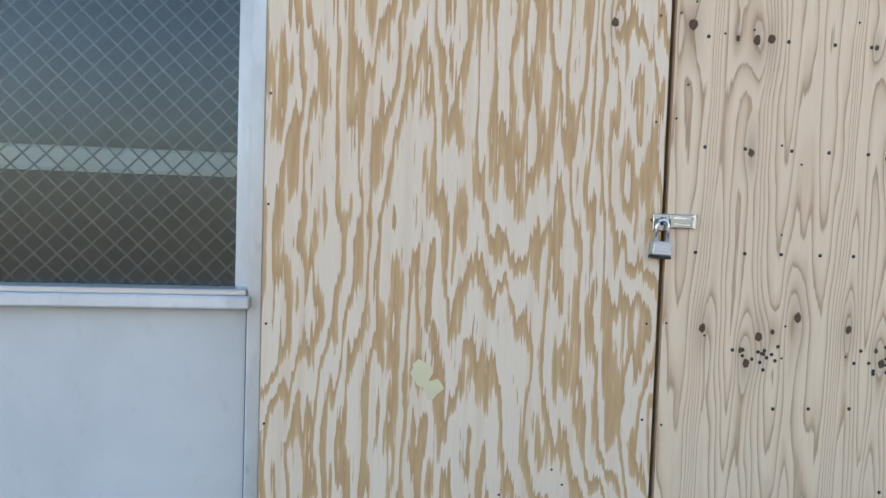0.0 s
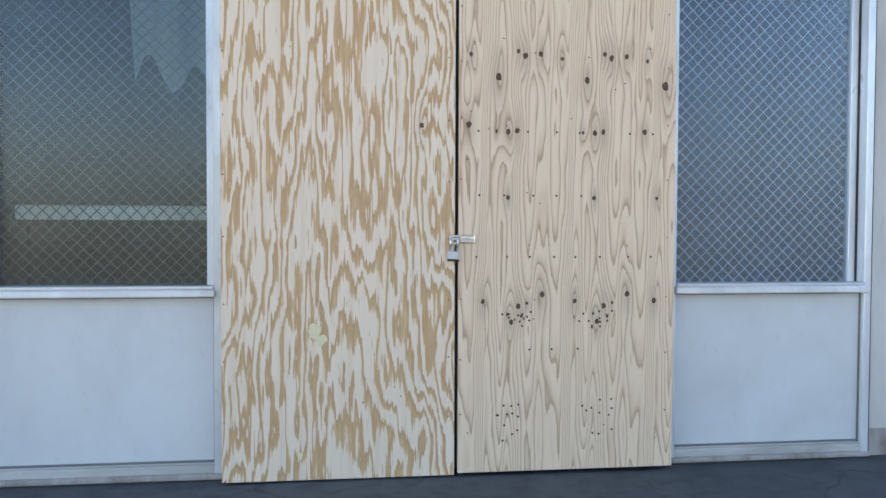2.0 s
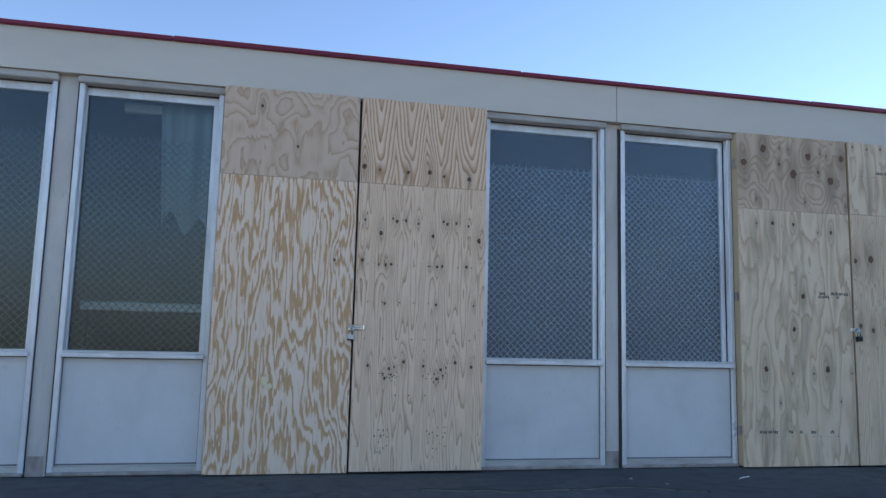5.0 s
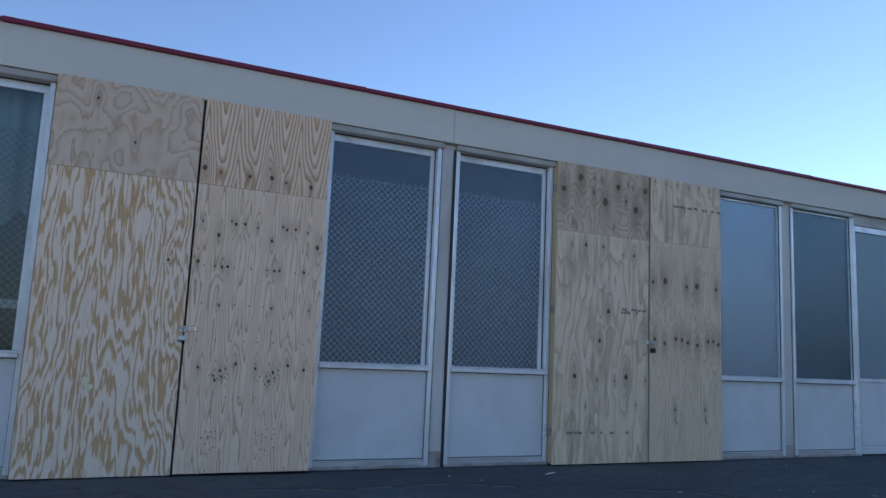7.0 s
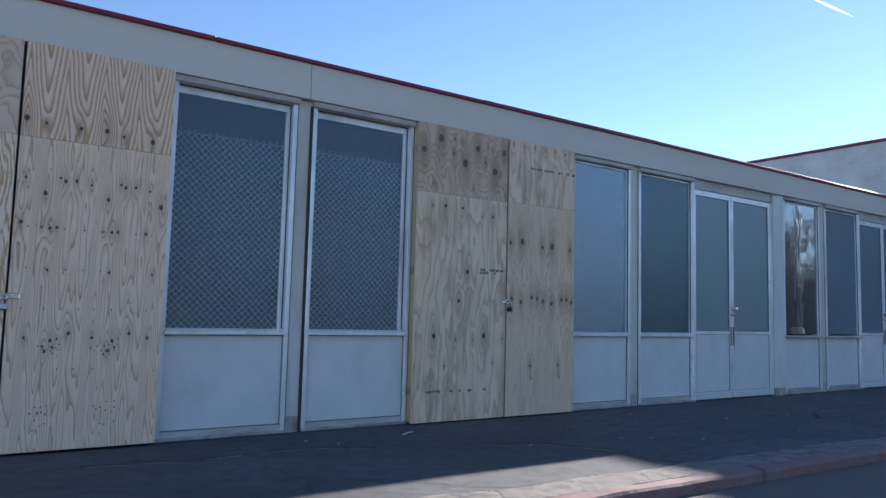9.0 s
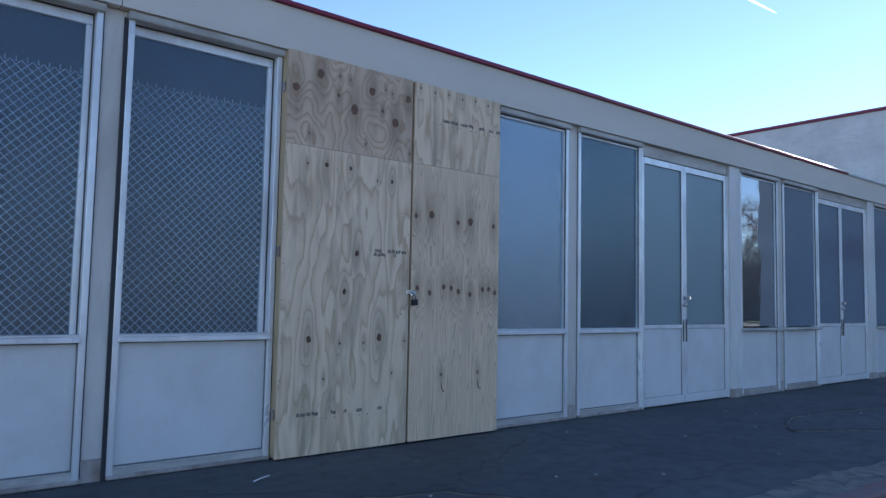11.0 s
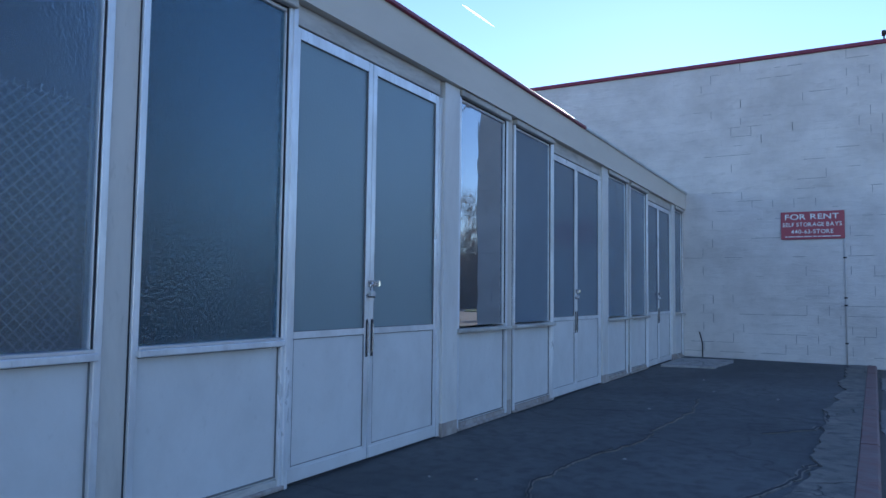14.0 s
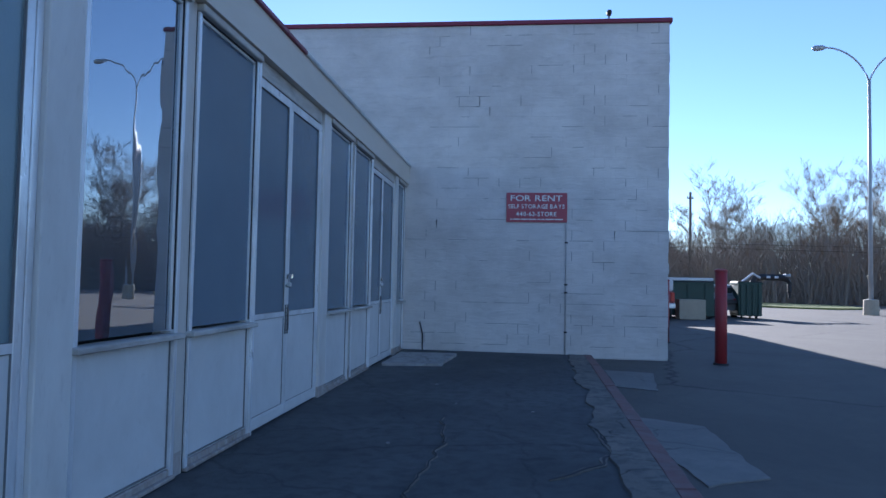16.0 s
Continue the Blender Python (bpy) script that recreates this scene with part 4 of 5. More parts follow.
def stamp(parent, u, v, w, rows, seed):
    """A faded mill stamp: bars of broken ink."""
    bm = bmesh.new()
    rng = random.Random(seed)
    for r in range(rows):
        x, z = 0.0, v - r * 0.03
        while x < w:
            step = rng.uniform(0.02, 0.075)
            hgt = 0.026 if r == 0 else 0.006
            if rng.random() < 0.6:
                for k in range(3 if r == 0 else 1):
                    a = u + x + step * 0.28 * k
                    c = z + (0.0 if r else rng.choice((0.0, 0.0, 0.006)))
                    vs = [bm.verts.new(q) for q in ((a, -0.0011, c), (a + step * 0.2, -0.0011, c), (a + step * 0.2, -0.0011, c + hgt), (a, -0.0011, c + hgt))]
                    bm.faces.new(vs)
            x += step
    return part("mill_stamp", bm, INK, parent, "faded black mill stamp")


stamp(cL, 0.17, 0.30, 0.95, 2, 3)
stamp(cL, 0.80, 1.62, 0.36, 1, 8)
stamp(cL, 0.82, 1.585, 0.30, 1, 18)
stamp(dU, 0.15, 0.42, 0.85, 2, 5)
for u in (0.40, 0.84):
    pts = [(u + 0.035 * math.sin(a), -0.001, 0.47 - 0.045 * math.cos(a) * 1.4) for a in [(-1.9 + 0.28 * k) for k in range(9)]]
    part("resin_scar", tube(bmesh.new(), [(p[0], p[1], p[2]) for p in pts], [0.001, 0.003, 0.004, 0.005, 0.005, 0.005, 0.004, 0.003, 0.001], 6), KNOT, dL, "dark curved resin scar")
# near-black strip set in the slit gives its shade as colour
structure("door_gap", boxm(0.727, 0.745, YP + 0.045, YP + 0.06, 0.05, 3.19), NEAR_BLACK, "dark strip for the shaded gap between the boarded doors")
structure("door_gap", boxm(5.613, 5.634, YP + 0.045, YP + 0.06, 0.05, 3.19), NEAR_BLACK, "dark strip for the shaded gap between the boarded doors")
hasp((0.748, YP - 0.004, 1.21), 0.082, 1)
padlock((0.722, YP - 0.022, 1.20), 3)
hasp((5.632, YP - 0.004, 1.312), 0.06, -1)
padlock((5.652, YP - 0.022, 1.30), -6, BLACK)
for z in (0.35, 1.6, 2.9):
    hg = thing("hinge", (4.377, YP + 0.055, z), "small painted hinge at the edge of the boarded door", "hinge", "hinges")
    part("hinge_leaf", boxm(-0.003, 0.008, -0.022, 0.02, -0.04, 0.04, bevel=0.002), RUSTY, hg)
    part("hinge_knuckle", tube(bmesh.new(), [(-0.004, -0.024, -0.04), (-0.004, -0.024, 0.04)], 0.006, 8), RUSTY, hg)
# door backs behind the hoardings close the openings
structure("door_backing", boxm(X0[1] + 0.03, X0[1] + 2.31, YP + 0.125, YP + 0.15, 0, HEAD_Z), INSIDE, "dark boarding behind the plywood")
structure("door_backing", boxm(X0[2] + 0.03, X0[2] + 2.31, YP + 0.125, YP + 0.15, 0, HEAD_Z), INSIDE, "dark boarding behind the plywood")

# things behind the dark window
rail = thing("display_stand", (X0[0] + 3.70, YF + 0.19, 0), "pale horizontal board on posts behind the dark window glass", "stand")
part("board", boxm(0, 0.99, 0, 0.03, 1.30, 1.375, bevel=0.01), SIGN_WHITE, rail)
for u in (0.03, 0.93):
    part("leg", boxm(u, u + 0.03, 0.005, 0.028, 0.0, 1.30), INSIDE, rail)
bm = bmesh.new()
for i in range(25):
    u = i / 24
    a = bm.verts.new((X0[1] - 0.50 + 0.36 * u, YF + 0.24 + 0.012 * math.sin(u * 30), 2.02 + 0.10 * math.sin(u * 9.0) + 0.05 * math.sin(u * 4.0)))
    b = bm.verts.new((X0[1] - 0.58 + 0.46 * u, YF + 0.24 + 0.02 * math.sin(u * 26), 3.35))
    if i:
        bm.faces.new((pa, a, b, pb))
    pa, pb = a, b
curtain = tagged(part("curtain", bm, CLOTH, None, "", None, True), "pale cloth hanging behind the dark window glass", "curtain")
cmod = curtain.modifiers.new("thick", "SOLIDIFY")
cmod.thickness = 0.004
batten = thing("light_batten", (X0[1] - 0.88, YF + 0.3, 3.02), "unlit white fluorescent batten hanging under the ceiling", "lamp")
part("housing", boxm(0, 0.78, 0, 0.12, 0, 0.08, bevel=0.01), SIGN_WHITE, batten)
for u in (0.15, 0.6):
    part("hanger", tube(bmesh.new(), [(u, 0.06, 0.08), (u, 0.06, 0.335)], 0.006, 6), STEEL, batten)

# ---- tall block building ----
WY0, WY1, WH = -2.375, 16.0, 6.36
shell = bmesh.new()
box(shell, END_X + 0.0042, END_X + 26, WY0 + 0.012, WY1, -0.3, WH - 0.01)
structure("wall_block_core", shell, MORTAR, "painted block building with mortar joints")
structure("block_roof_trim", boxm(END_X - 0.05, END_X + 0.12, WY0 - 0.05, WY1, WH - 0.015, WH + 0.07, bevel=0.01), TRIM_RED, "dark red metal cap along the block wall")
structure("block_roof", boxm(END_X + 0.12, END_X + 26, WY0, WY1, WH - 0.01, WH + 0.02), ROOF, "flat roof of the block building")


def block_mesh(w, h, d):
    bm = boxm(0, d, 0, w, 0, h, bevel=0.0025)
    return mesh_of("block", bm, BLOCK)


wall = thing("wall_east", (END_X, 0, 0), "white painted concrete block wall with worn joints", "", "", "structure")
full, half = block_mesh(0.397, 0.197, 0.06), block_mesh(0.197, 0.197, 0.06)
rng = random.Random(12)
rest_v, rest_f = [], []
count = 0
for r in range(33):
    z = -0.05 + 0.2 * r
    if z + 0.197 > WH:
        continue
    y = WY0
    first = True
    while y < WY1 - 0.2:
        use_half = first and r % 2
        w = 0.197 if use_half else 0.397
        first = False
        proud = rng.uniform(-0.0022, 0.002) if y < 2.6 else 0
        if y < 1.75 and count < 330:
            ob = new("block", half if use_half else full)
            ob.parent = wall
            ob.location = (proud, y + (rng.uniform(-0.012, 0.01) if y == WY0 else 0), z)
            count += 1
        elif y < 2.62 or z > 3.3:
            k = len(rest_v)
            x = END_X + proud
            for q in ((x, y, z), (x, y + w, z), (x, y + w, z + 0.197), (x, y, z + 0.197)):
                rest_v.append(q)
            rest_v += [(x + 0.03, y - 0.0, z), (x + 0.03, y + w, z), (x + 0.03, y + w, z + 0.197), (x + 0.03, y, z + 0.197)]
            rest_f += [(k, k + 3, k + 2, k + 1), (k, k + 1, k + 5, k + 4), (k + 1, k + 2, k + 6, k + 5), (k + 2, k + 3, k + 7, k + 6), (k + 3, k, k + 4, k + 7)]
        y += w + 0.0025
me = bpy.data.meshes.new("blocks")
me.from_pydata(rest_v, [], rest_f)
me.materials.append(BLOCK)
ob = tagged(new("blocks", me), "", "", "", "stuff")
ob.parent = wall
ob.location = (-END_X, 0, 0)

bm = bmesh.new()
rng = random.Random(41)
for k in range(210):
    r = int(32 * rng.random() ** 1.6)
    z = -0.05 + 0.2 * r
    n = rng.randrange(0, 12)
    y = WY0 + 0.4 * n + (0.2 if r % 2 else 0.0)
    if y > 2.4 or z < 0.02:
        continue
    if rng.random() < 0.5:
        box(bm, -0.0045, 0.01, y - 0.007, y + 0.004, z + rng.uniform(0, 0.05), z + 0.197)
    else:
        box(bm, -0.0045, 0.01, y, y + rng.uniform(0.1, 0.5), z - 0.006, z + 0.003)
o = tagged(part("open_joints", bm, MORTAR_DARK, wall, "dark open mortar joints"), "", "", "", "stuff")


def lettering(text, x, y, z, size, mat, parent, stretch=1.0):
    """A line of raised characters, each one a part, centred on y."""
    glyphs, pen = [], 0.0
    dg = bpy.context.evaluated_depsgraph_get()
    for ch in text:
        if ch == " ":
            pen += size * 0.3 * stretch
            continue
        cu = bpy.data.curves.new("lettering", "FONT")
        cu.body, cu.size, cu.extrude, cu.offset = ch, size, 0.0015, 0.0015
        tmp = bpy.data.objects.new("tmp", cu)
        scene.collection.objects.link(tmp)
        dg.update()
        me = bpy.data.meshes.new_from_object(tmp.evaluated_get(dg))
        bpy.data.objects.remove(tmp)
        me.materials.clear()
        me.materials.append(mat)
        xs = [q.co.x for q in me.vertices]
        lo, hi = min(xs), max(xs)
        glyphs.append((me, pen - lo * stretch))
        pen += (hi - lo) * stretch + size * 0.11
    for me, at in glyphs:
        o = new("letter", me)
        o.parent = parent
        o.matrix_local = pose(x, y + pen / 2 - at, z, 90, 0, -90) @ Matrix.Diagonal((stretch, 1, 1, 1))


sign = thing("rent_sign", (END_X - 0.02, 0.095, 2.782), "faded red metal sign with white lettering on the block wall", "sign")
part("sign_board", boxm(-0.012, 0.012, -0.578, 0.578, -0.284, 0.284, bevel=0.004), SIGN_RED, sign)
lettering("FOR RENT", -0.016, 0, 0.125, 0.155, SIGN_WHITE, sign, 1.35)
lettering("SELF STORAGE BAYS", -0.016, 0, -0.02, 0.115, SIGN_WHITE, sign, 0.90)
lettering("440-63-STORE", -0.016, 0, -0.165, 0.115, SIGN_WHITE, sign, 0.98)
rng = random.Random(2)
y = -0.5
while y < 0.48:
    st = rng.uniform(0.05, 0.16)
    part("small_print", boxm(-0.0155, -0.0135, y, min(y + st, 0.5), -0.238, -0.218), SIGN_WHITE, sign, "unreadable word of small white print")
    y += st + 0.02

pipe = thing("conduit", (END_X - 0.02, -0.475, 0), "thin grey conduit running up the block wall to the sign", "conduit")
part("pipe", tube(bmesh.new(), [(0, 0, 0.0), (0, 0, 2.495)], 0.013, 8), MORTAR, pipe, "", None, True)
for z in (0.4, 1.15, 1.3, 2.1):
    part("clamp", boxm(-0.016, 0.014, -0.03, 0.03, z, z + 0.03, bevel=0.003), NEAR_BLACK, pipe)
cable = tagged(part("wall_pipe_stub", tube(bmesh.new(), [(END_X - 0.03, 2.25, 0.02), (END_X - 0.03, 2.25, 0.32), (END_X - 0.03, 2.31, 0.55)], 0.012, 6), NEAR_BLACK), "short dark pipe stub at the foot of the block wall", "pipe")
cam_th = thing("flood_light", (END_X + 0.02, -1.24, WH + 0.07), "small dark floodlight on the roof edge", "lamp")
part("stem", tube(bmesh.new(), [(0, 0, 0), (0, 0, 0.09)], 0.015, 8), NEAR_BLACK, cam_th)
part("lamp_head", boxm(-0.09, 0.05, -0.045, 0.045, 0.08, 0.17, bevel=0.02), NEAR_BLACK, cam_th)


# ---- bollards, car park ----
def bollard(x, y, h, r):
    b = thing("bollard", (x, y, LOT_Z), "steel bollard with chipped red paint standing in the car park", "bollard", "red bollards")
    bm = bmesh.new()
    tube(bm, [(0, 0, 0), (0, 0, h)], r, 20)
    part("tube", bm, RED, b, "", None, True)
    part("cap", tube(bmesh.new(), [(0, 0, h - 0.03), (0, 0, h + 0.004), (0, 0, h + 0.025)], [r + 0.008, r + 0.008, r * 0.6], 20), RED, b)
    part("foot_ring", tube(bmesh.new(), [(0, 0, 0), (0, 0, 0.03)], r + 0.03, 20), NEAR_BLACK, b)
    return b


bollard(21.6, -3.22, 1.70, 0.105)
bollard(26.5, -3.2, 1.55, 0.10)


def street_lamp(x, y, turn):
    b = thing("street_lamp", (x, y, LOT_Z), "tall grey car park lamp with two curved arms", "street lamp")
    b.rotation_euler = (0, 0, radians(turn))
    part("base", tube(bmesh.new(), [(0, 0, 0), (0, 0, 0.85), (0, 0, 0.88)], [0.42, 0.4, 0.36], 16), BEIGE, b, "pale concrete base")
    part("base_plate", boxm(-0.17, 0.17, -0.17, 0.17, 0.88, 0.91, bevel=0.005), POLE, b)
    part("pole", tube(bmesh.new(), [(0, 0, 0.9), (0, 0, 7), (0, 0, 13.5)], [0.13, 0.11, 0.085], 12), POLE, b, "", None, True)
    for s in (-1, 1):
        pts = [(0, 0, 13.4)] + [(s * (0.9 + 1.6 * (1 - math.cos(u * 1.5708)) * 1.0 - 0.9 * (1 - u)) , 0, 13.4 + 1.95 * math.sin(u * 1.5708)) for u in [k / 8 for k in range(1, 9)]]
        arm = part("arm", tube(bmesh.new(), pts, 0.05, 8), POLE, b, "", None, True)
        e = pts[-1]
        bm = bmesh.new()
        tube(bm, [(e[0], 0, e[2]), (e[0] + s * 0.2, 0, e[2] - 0.02), (e[0] + s * 0.65, 0, e[2] - 0.06), (e[0] + s * 0.78, 0, e[2] - 0.08)], [0.07, 0.15, 0.16, 0.06], 10)
        part("lamp_head", bm, POLE, arm, "grey cobra lamp head", None, True)
    return b


street_lamp(51.5, -19.5, 96)


def dumpster(x, y, w, d, h, mat, label, turn=0):
    b = thing("dumpster", (x, y, LOT_Z), label, "dumpster", "dumpsters")
    b.rotation_euler = (0, 0, radians(turn))
    bm = bmesh.new()
    box(bm, -d / 2, d / 2, -w / 2, w / 2, 0.12, h, 0.02)
    part("tub", bm, mat, b)
    part("rim", boxm(-d / 2 - 0.04, d / 2 + 0.04, -w / 2 - 0.04, w / 2 + 0.04, h - 0.09, h, bevel=0.01), mat, b)
    for k in range(4):
        yy = -w / 2 + w * (k + 0.5) / 4
        part("rib", boxm(-d / 2 - 0.05, -d / 2 + 0.01, yy - 0.05, yy + 0.05, 0.14, h - 0.09, bevel=0.01), mat, b)
    for s in (-1, 1):
        part("lid", boxm(-d / 2, d / 2, min(0.01 * s, s * w / 2), max(0.01 * s, s * w / 2), h + 0.001, h + 0.05, bevel=0.015), BLACK, b, "black plastic lid")
    for sx in (-1, 1):
        for sy in (-1, 1):
            part("caster", tube(bmesh.new(), [(sx * (d / 2 - 0.2), sy * (w / 2 - 0.2) - 0.04, 0.08), (sx * (d / 2 - 0.2), sy * (w / 2 - 0.2) + 0.04, 0.08)], 0.08, 10), BLACK, b)
    return b


dumpster(41.9, -6.7, 3.0, 1.4, 1.62, GREEN, "long dark green steel dumpster in the shade")
board = tagged(part("board", boxm(-0.6, 0.6, -1.5, 1.3, 0.0, 0.14, bevel=0.03), VEHICLE_WHITE), "white board lying on the long dumpster", "board")
board.matrix_world = pose(41.9, -6.7, LOT_Z + 1.672)
dumpster(43.2, -10.15, 1.05, 1.3, 1.66, GREEN, "dark green steel dumpster with shut lid beside the trailer")
bx = tagged(part("crate", boxm(40.0, 40.9, -7.55, -6.45, LOT_Z, LOT_Z + 0.86, bevel=0.02), BEIGE), "beige plywood crate standing before the dumpster", "crate")


def wheel(parent, x, y, z, r, w):
    a = part("wheel", tube(bmesh.new(), [(x, y - w / 2, z), (x, y - w / 2 + 0.03, z), (x, y + w / 2 - 0.03, z), (x, y + w / 2, z)], [r * 0.9, r, r, r * 0.9], 18), BLACK, parent, "black tyre", None, True)
    part("rim", tube(bmesh.new(), [(x, y - w / 2 - 0.01, z), (x, y + w / 2 + 0.01, z)], r * 0.58, 12), ALU_RAW, a)


def pickup(x, y, turn):
    """Pickup seen from its tail; its length along local x, tail at -x."""
    b = thing("pickup_truck", (x, y, LOT_Z), "red pickup truck with a white cap parked behind the wall", "pickup truck")
    b.rotation_euler = (0, 0, radians(turn))
    part("bed", boxm(-2.6, -0.3, -0.95, 0.95, 0.55, 1.2, bevel=0.06), RED, b)
    bm = bmesh.new()
    prof = [(-0.3, 0.55), (-0.3, 1.85), (0.2, 1.92), (1.0, 1.9), (1.75, 1.25), (2.7, 1.12), (2.8, 0.55)]
    l = [bm.verts.new((p, -0.92, q)) for p, q in prof]
    r = [bm.verts.new((p, 0.92, q)) for p, q in prof]
    bm.faces.new(l), bm.faces.new(r[::-1])
    for k in range(len(prof)):
        bm.faces.new((l[k - 1], l[k], r[k], r[k - 1]))
    part("cab", bm, RED, b)
    part("rear_window", boxm(-0.312, -0.296, -0.7, 0.7, 1.35, 1.75, bevel=0.005), DARKGLASS, b)
    part("bed_cap", boxm(-2.55, -0.32, -0.9, 0.9, 1.2, 1.7, bevel=0.08), VEHICLE_WHITE, b, "white bed cap")
    part("bumper", boxm(-2.75, -2.6, -0.95, 0.95, 0.5, 0.72, bevel=0.03), ALU_RAW, b)
    for s in (-1, 1):
        part("taillight", boxm(-2.62, -2.585, s * 0.86 - 0.07, s * 0.86 + 0.07, 0.8, 1.15, bevel=0.01), LENS_RED, b)
        for xx in (-1.6, 1.8):
            wheel(b, xx, s * 0.85, 0.38, 0.38, 0.24)
    return b


pickup(41.2, -5.02, 0)


def car(x, y, turn, mat, label):
    b = thing("car", (x, y, LOT_Z), label, "car")
    b.rotation_euler = (0, 0, radians(turn))
    bm = bmesh.new()
    prof = [(-2.2, 0.35), (-2.25, 0.9), (-1.9, 1.0), (-1.5, 1.5), (-0.2, 1.58), (0.6, 1.5), (1.2, 1.02), (2.1, 0.9), (2.25, 0.6), (2.2, 0.35)]
    l = [bm.verts.new((p, -0.85 + (0.12 if q > 1.2 else 0), q)) for p, q in prof]
    r = [bm.verts.new((p, 0.85 - (0.12 if q > 1.2 else 0), q)) for p, q in prof]
    bm.faces.new(l), bm.faces.new(r[::-1])
    for k in range(len(prof)):
        bm.faces.new((l[k - 1], l[k], r[k], r[k - 1]))
    part("body", bm, mat, b)
    for s in (-1, 1):
        part("side_window", boxm(-1.35, 0.75, s * 0.79 - 0.02, s * 0.79 + 0.02, 1.05, 1.42, bevel=0.01), DARKGLASS, b)
        part("taillight", boxm(-2.27, -2.2, s * 0.65 - 0.12, s * 0.65 + 0.12, 0.72, 0.9, bevel=0.01), LENS_RED, b)
        for xx in (-1.4, 1.4):
            wheel(b, xx, s * 0.76, 0.32, 0.32, 0.2)
    part("rear_window", boxm(-1.78, -1.70, -0.6, 0.6, 1.08, 1.4, bevel=0.005), DARKGLASS, b)
    return b


car(45.2, -9.0, 0, VEHICLE_GREY, "grey estate car parked behind the dumpsters")

# gooseneck trailer
tr = thing("gooseneck_trailer", (45.0, -12.75, LOT_Z), "black gooseneck trailer parked on the lot", "trailer")
bm = bmesh.new()
tube(bm, [(0, -0.05, 1.62), (0, 0.12, 1.84), (0, 0.45, 1.93), (0, 1.55, 1.95), (0, 1.95, 1.86), (0, 2.25, 1.45), (0, 2.6, 0.8)], [0.10, 0.13, 0.15, 0.15, 0.16, 0.16, 0.16], 4)
part("neck_beam", bm, BLACK, tr)
part("deck", boxm(-1.1, 1.1, 2.5, 8.5, 0.65, 0.85, bevel=0.02), BLACK, tr)
coupler = part("coupler", tube(bmesh.new(), [(0, 0, 1.75), (0, 0, 1.25), (0, 0, 1.2), (0, 0, 0.95)], [0.10, 0.10, 0.06, 0.06], 10), BLACK, tr)
part("crank_housing", boxm(-0.12, 0.12, -0.02, 0.3, 1.98, 2.12, bevel=0.03), POLE, tr, "grey crank housing on the neck")
for yy in (0.75, 1.2):
    part("reflector", boxm(-0.16, -0.148, yy, yy + 0.22, 1.9, 2.0, bevel=0.003), VEHICLE_WHITE, tr, "pale reflector plate")
part("front_rail", tube(bmesh.new(), [(-0.3, 1.9, 1.9), (-0.3, 2.3, 2.1), (-0.3, 2.9, 1.7)], 0.05, 6), VEHICLE_WHITE, tr, "white tubular front rail")
for s in (-1, 1):
    for yy in (5.2, 6.2):
        a = part("wheel", tube(bmesh.new(), [(s * 1.0 - 0.12, yy, 0.4), (s * 1.0 + 0.12, yy, 0.4)], 0.4, 16), BLACK, tr, "", None, True)
tr.rotation_euler = (0, 0, radians(20))

# grass island and verge
def lawn(name, pts, label):
    bm = bmesh.new()
    up = [bm.verts.new((x, y, LOT_Z + 0.12)) for x, y in pts]
    dn = [bm.verts.new((x, y, LOT_Z - 0.05)) for x, y in pts]
    bm.faces.new(up)
    for k in range(len(pts)):
        bm.faces.new((up[k], dn[k], dn[k - 1], up[k - 1]))
    return structure(name, bm, GRASS, label)


lawn("ground_island", [(69 + 7.5 * math.cos(a), -21.3 + 4.6 * math.sin(a)) for a in [2 * math.pi * k / 28 for k in range(28)]], "winter grass island with kerb in the car park")
lawn("ground_verge", [(97, -140), (400, -300), (400, 200), (97, 60)], "winter grass verge before the woods")
lawn("ground_verge_south", [(-150, -75), (-150, -400), (400, -400), (88, -75)], "winter grass verge across the car park")


# ---- bare trees ----
def grow(seed, height, spread=0.55, levels=4, kids=4):
    rng = random.Random(seed)
    segs = []

    def branch(p, d, length, r, level):
        n = 4 if level < 2 else 3
        pts, radii = [p.copy()], [r]
        for k in range(n):
            d = (d + Vector((rng.uniform(-1, 1), rng.uniform(-1, 1), rng.uniform(-0.3, 0.7))) * (0.10 + 0.07 * level)).normalized()
            p = p + d * (length / n)
            pts.append(p.copy())
            radii.append(r * (1 - 0.72 * (k + 1) / n))
        segs.append((level, pts, radii))
        if level >= levels:
            return
        count = kids + (3 if level == 0 else 0)
        for k in range(count):
            f = rng.uniform(0.25, 1.0) if level else rng.uniform(0.2, 1.0)
            i = min(n - 1, int(f * n))
            q = pts[i].lerp(pts[i + 1], f * n - i)
            side = Vector((rng.uniform(-1, 1), rng.uniform(-1, 1), 0)).normalized()
            nd = (d * rng.uniform(0.6, 1.0) + side * spread * rng.uniform(0.6, 1.3) + Vector((0, 0, 0.3))).normalized()
            reach = rng.uniform(0.7, 0.98) if level == 0 else rng.uniform(0.42, 0.7)
            branch(q, nd, length * reach, max(0.008, radii[i] * (0.72 if level == 0 else 0.6)), level + 1)

    branch(Vector((0, 0, 0)), Vector((0, 0, 1)), height * 0.5, height * 0.017, 0)
    return segs


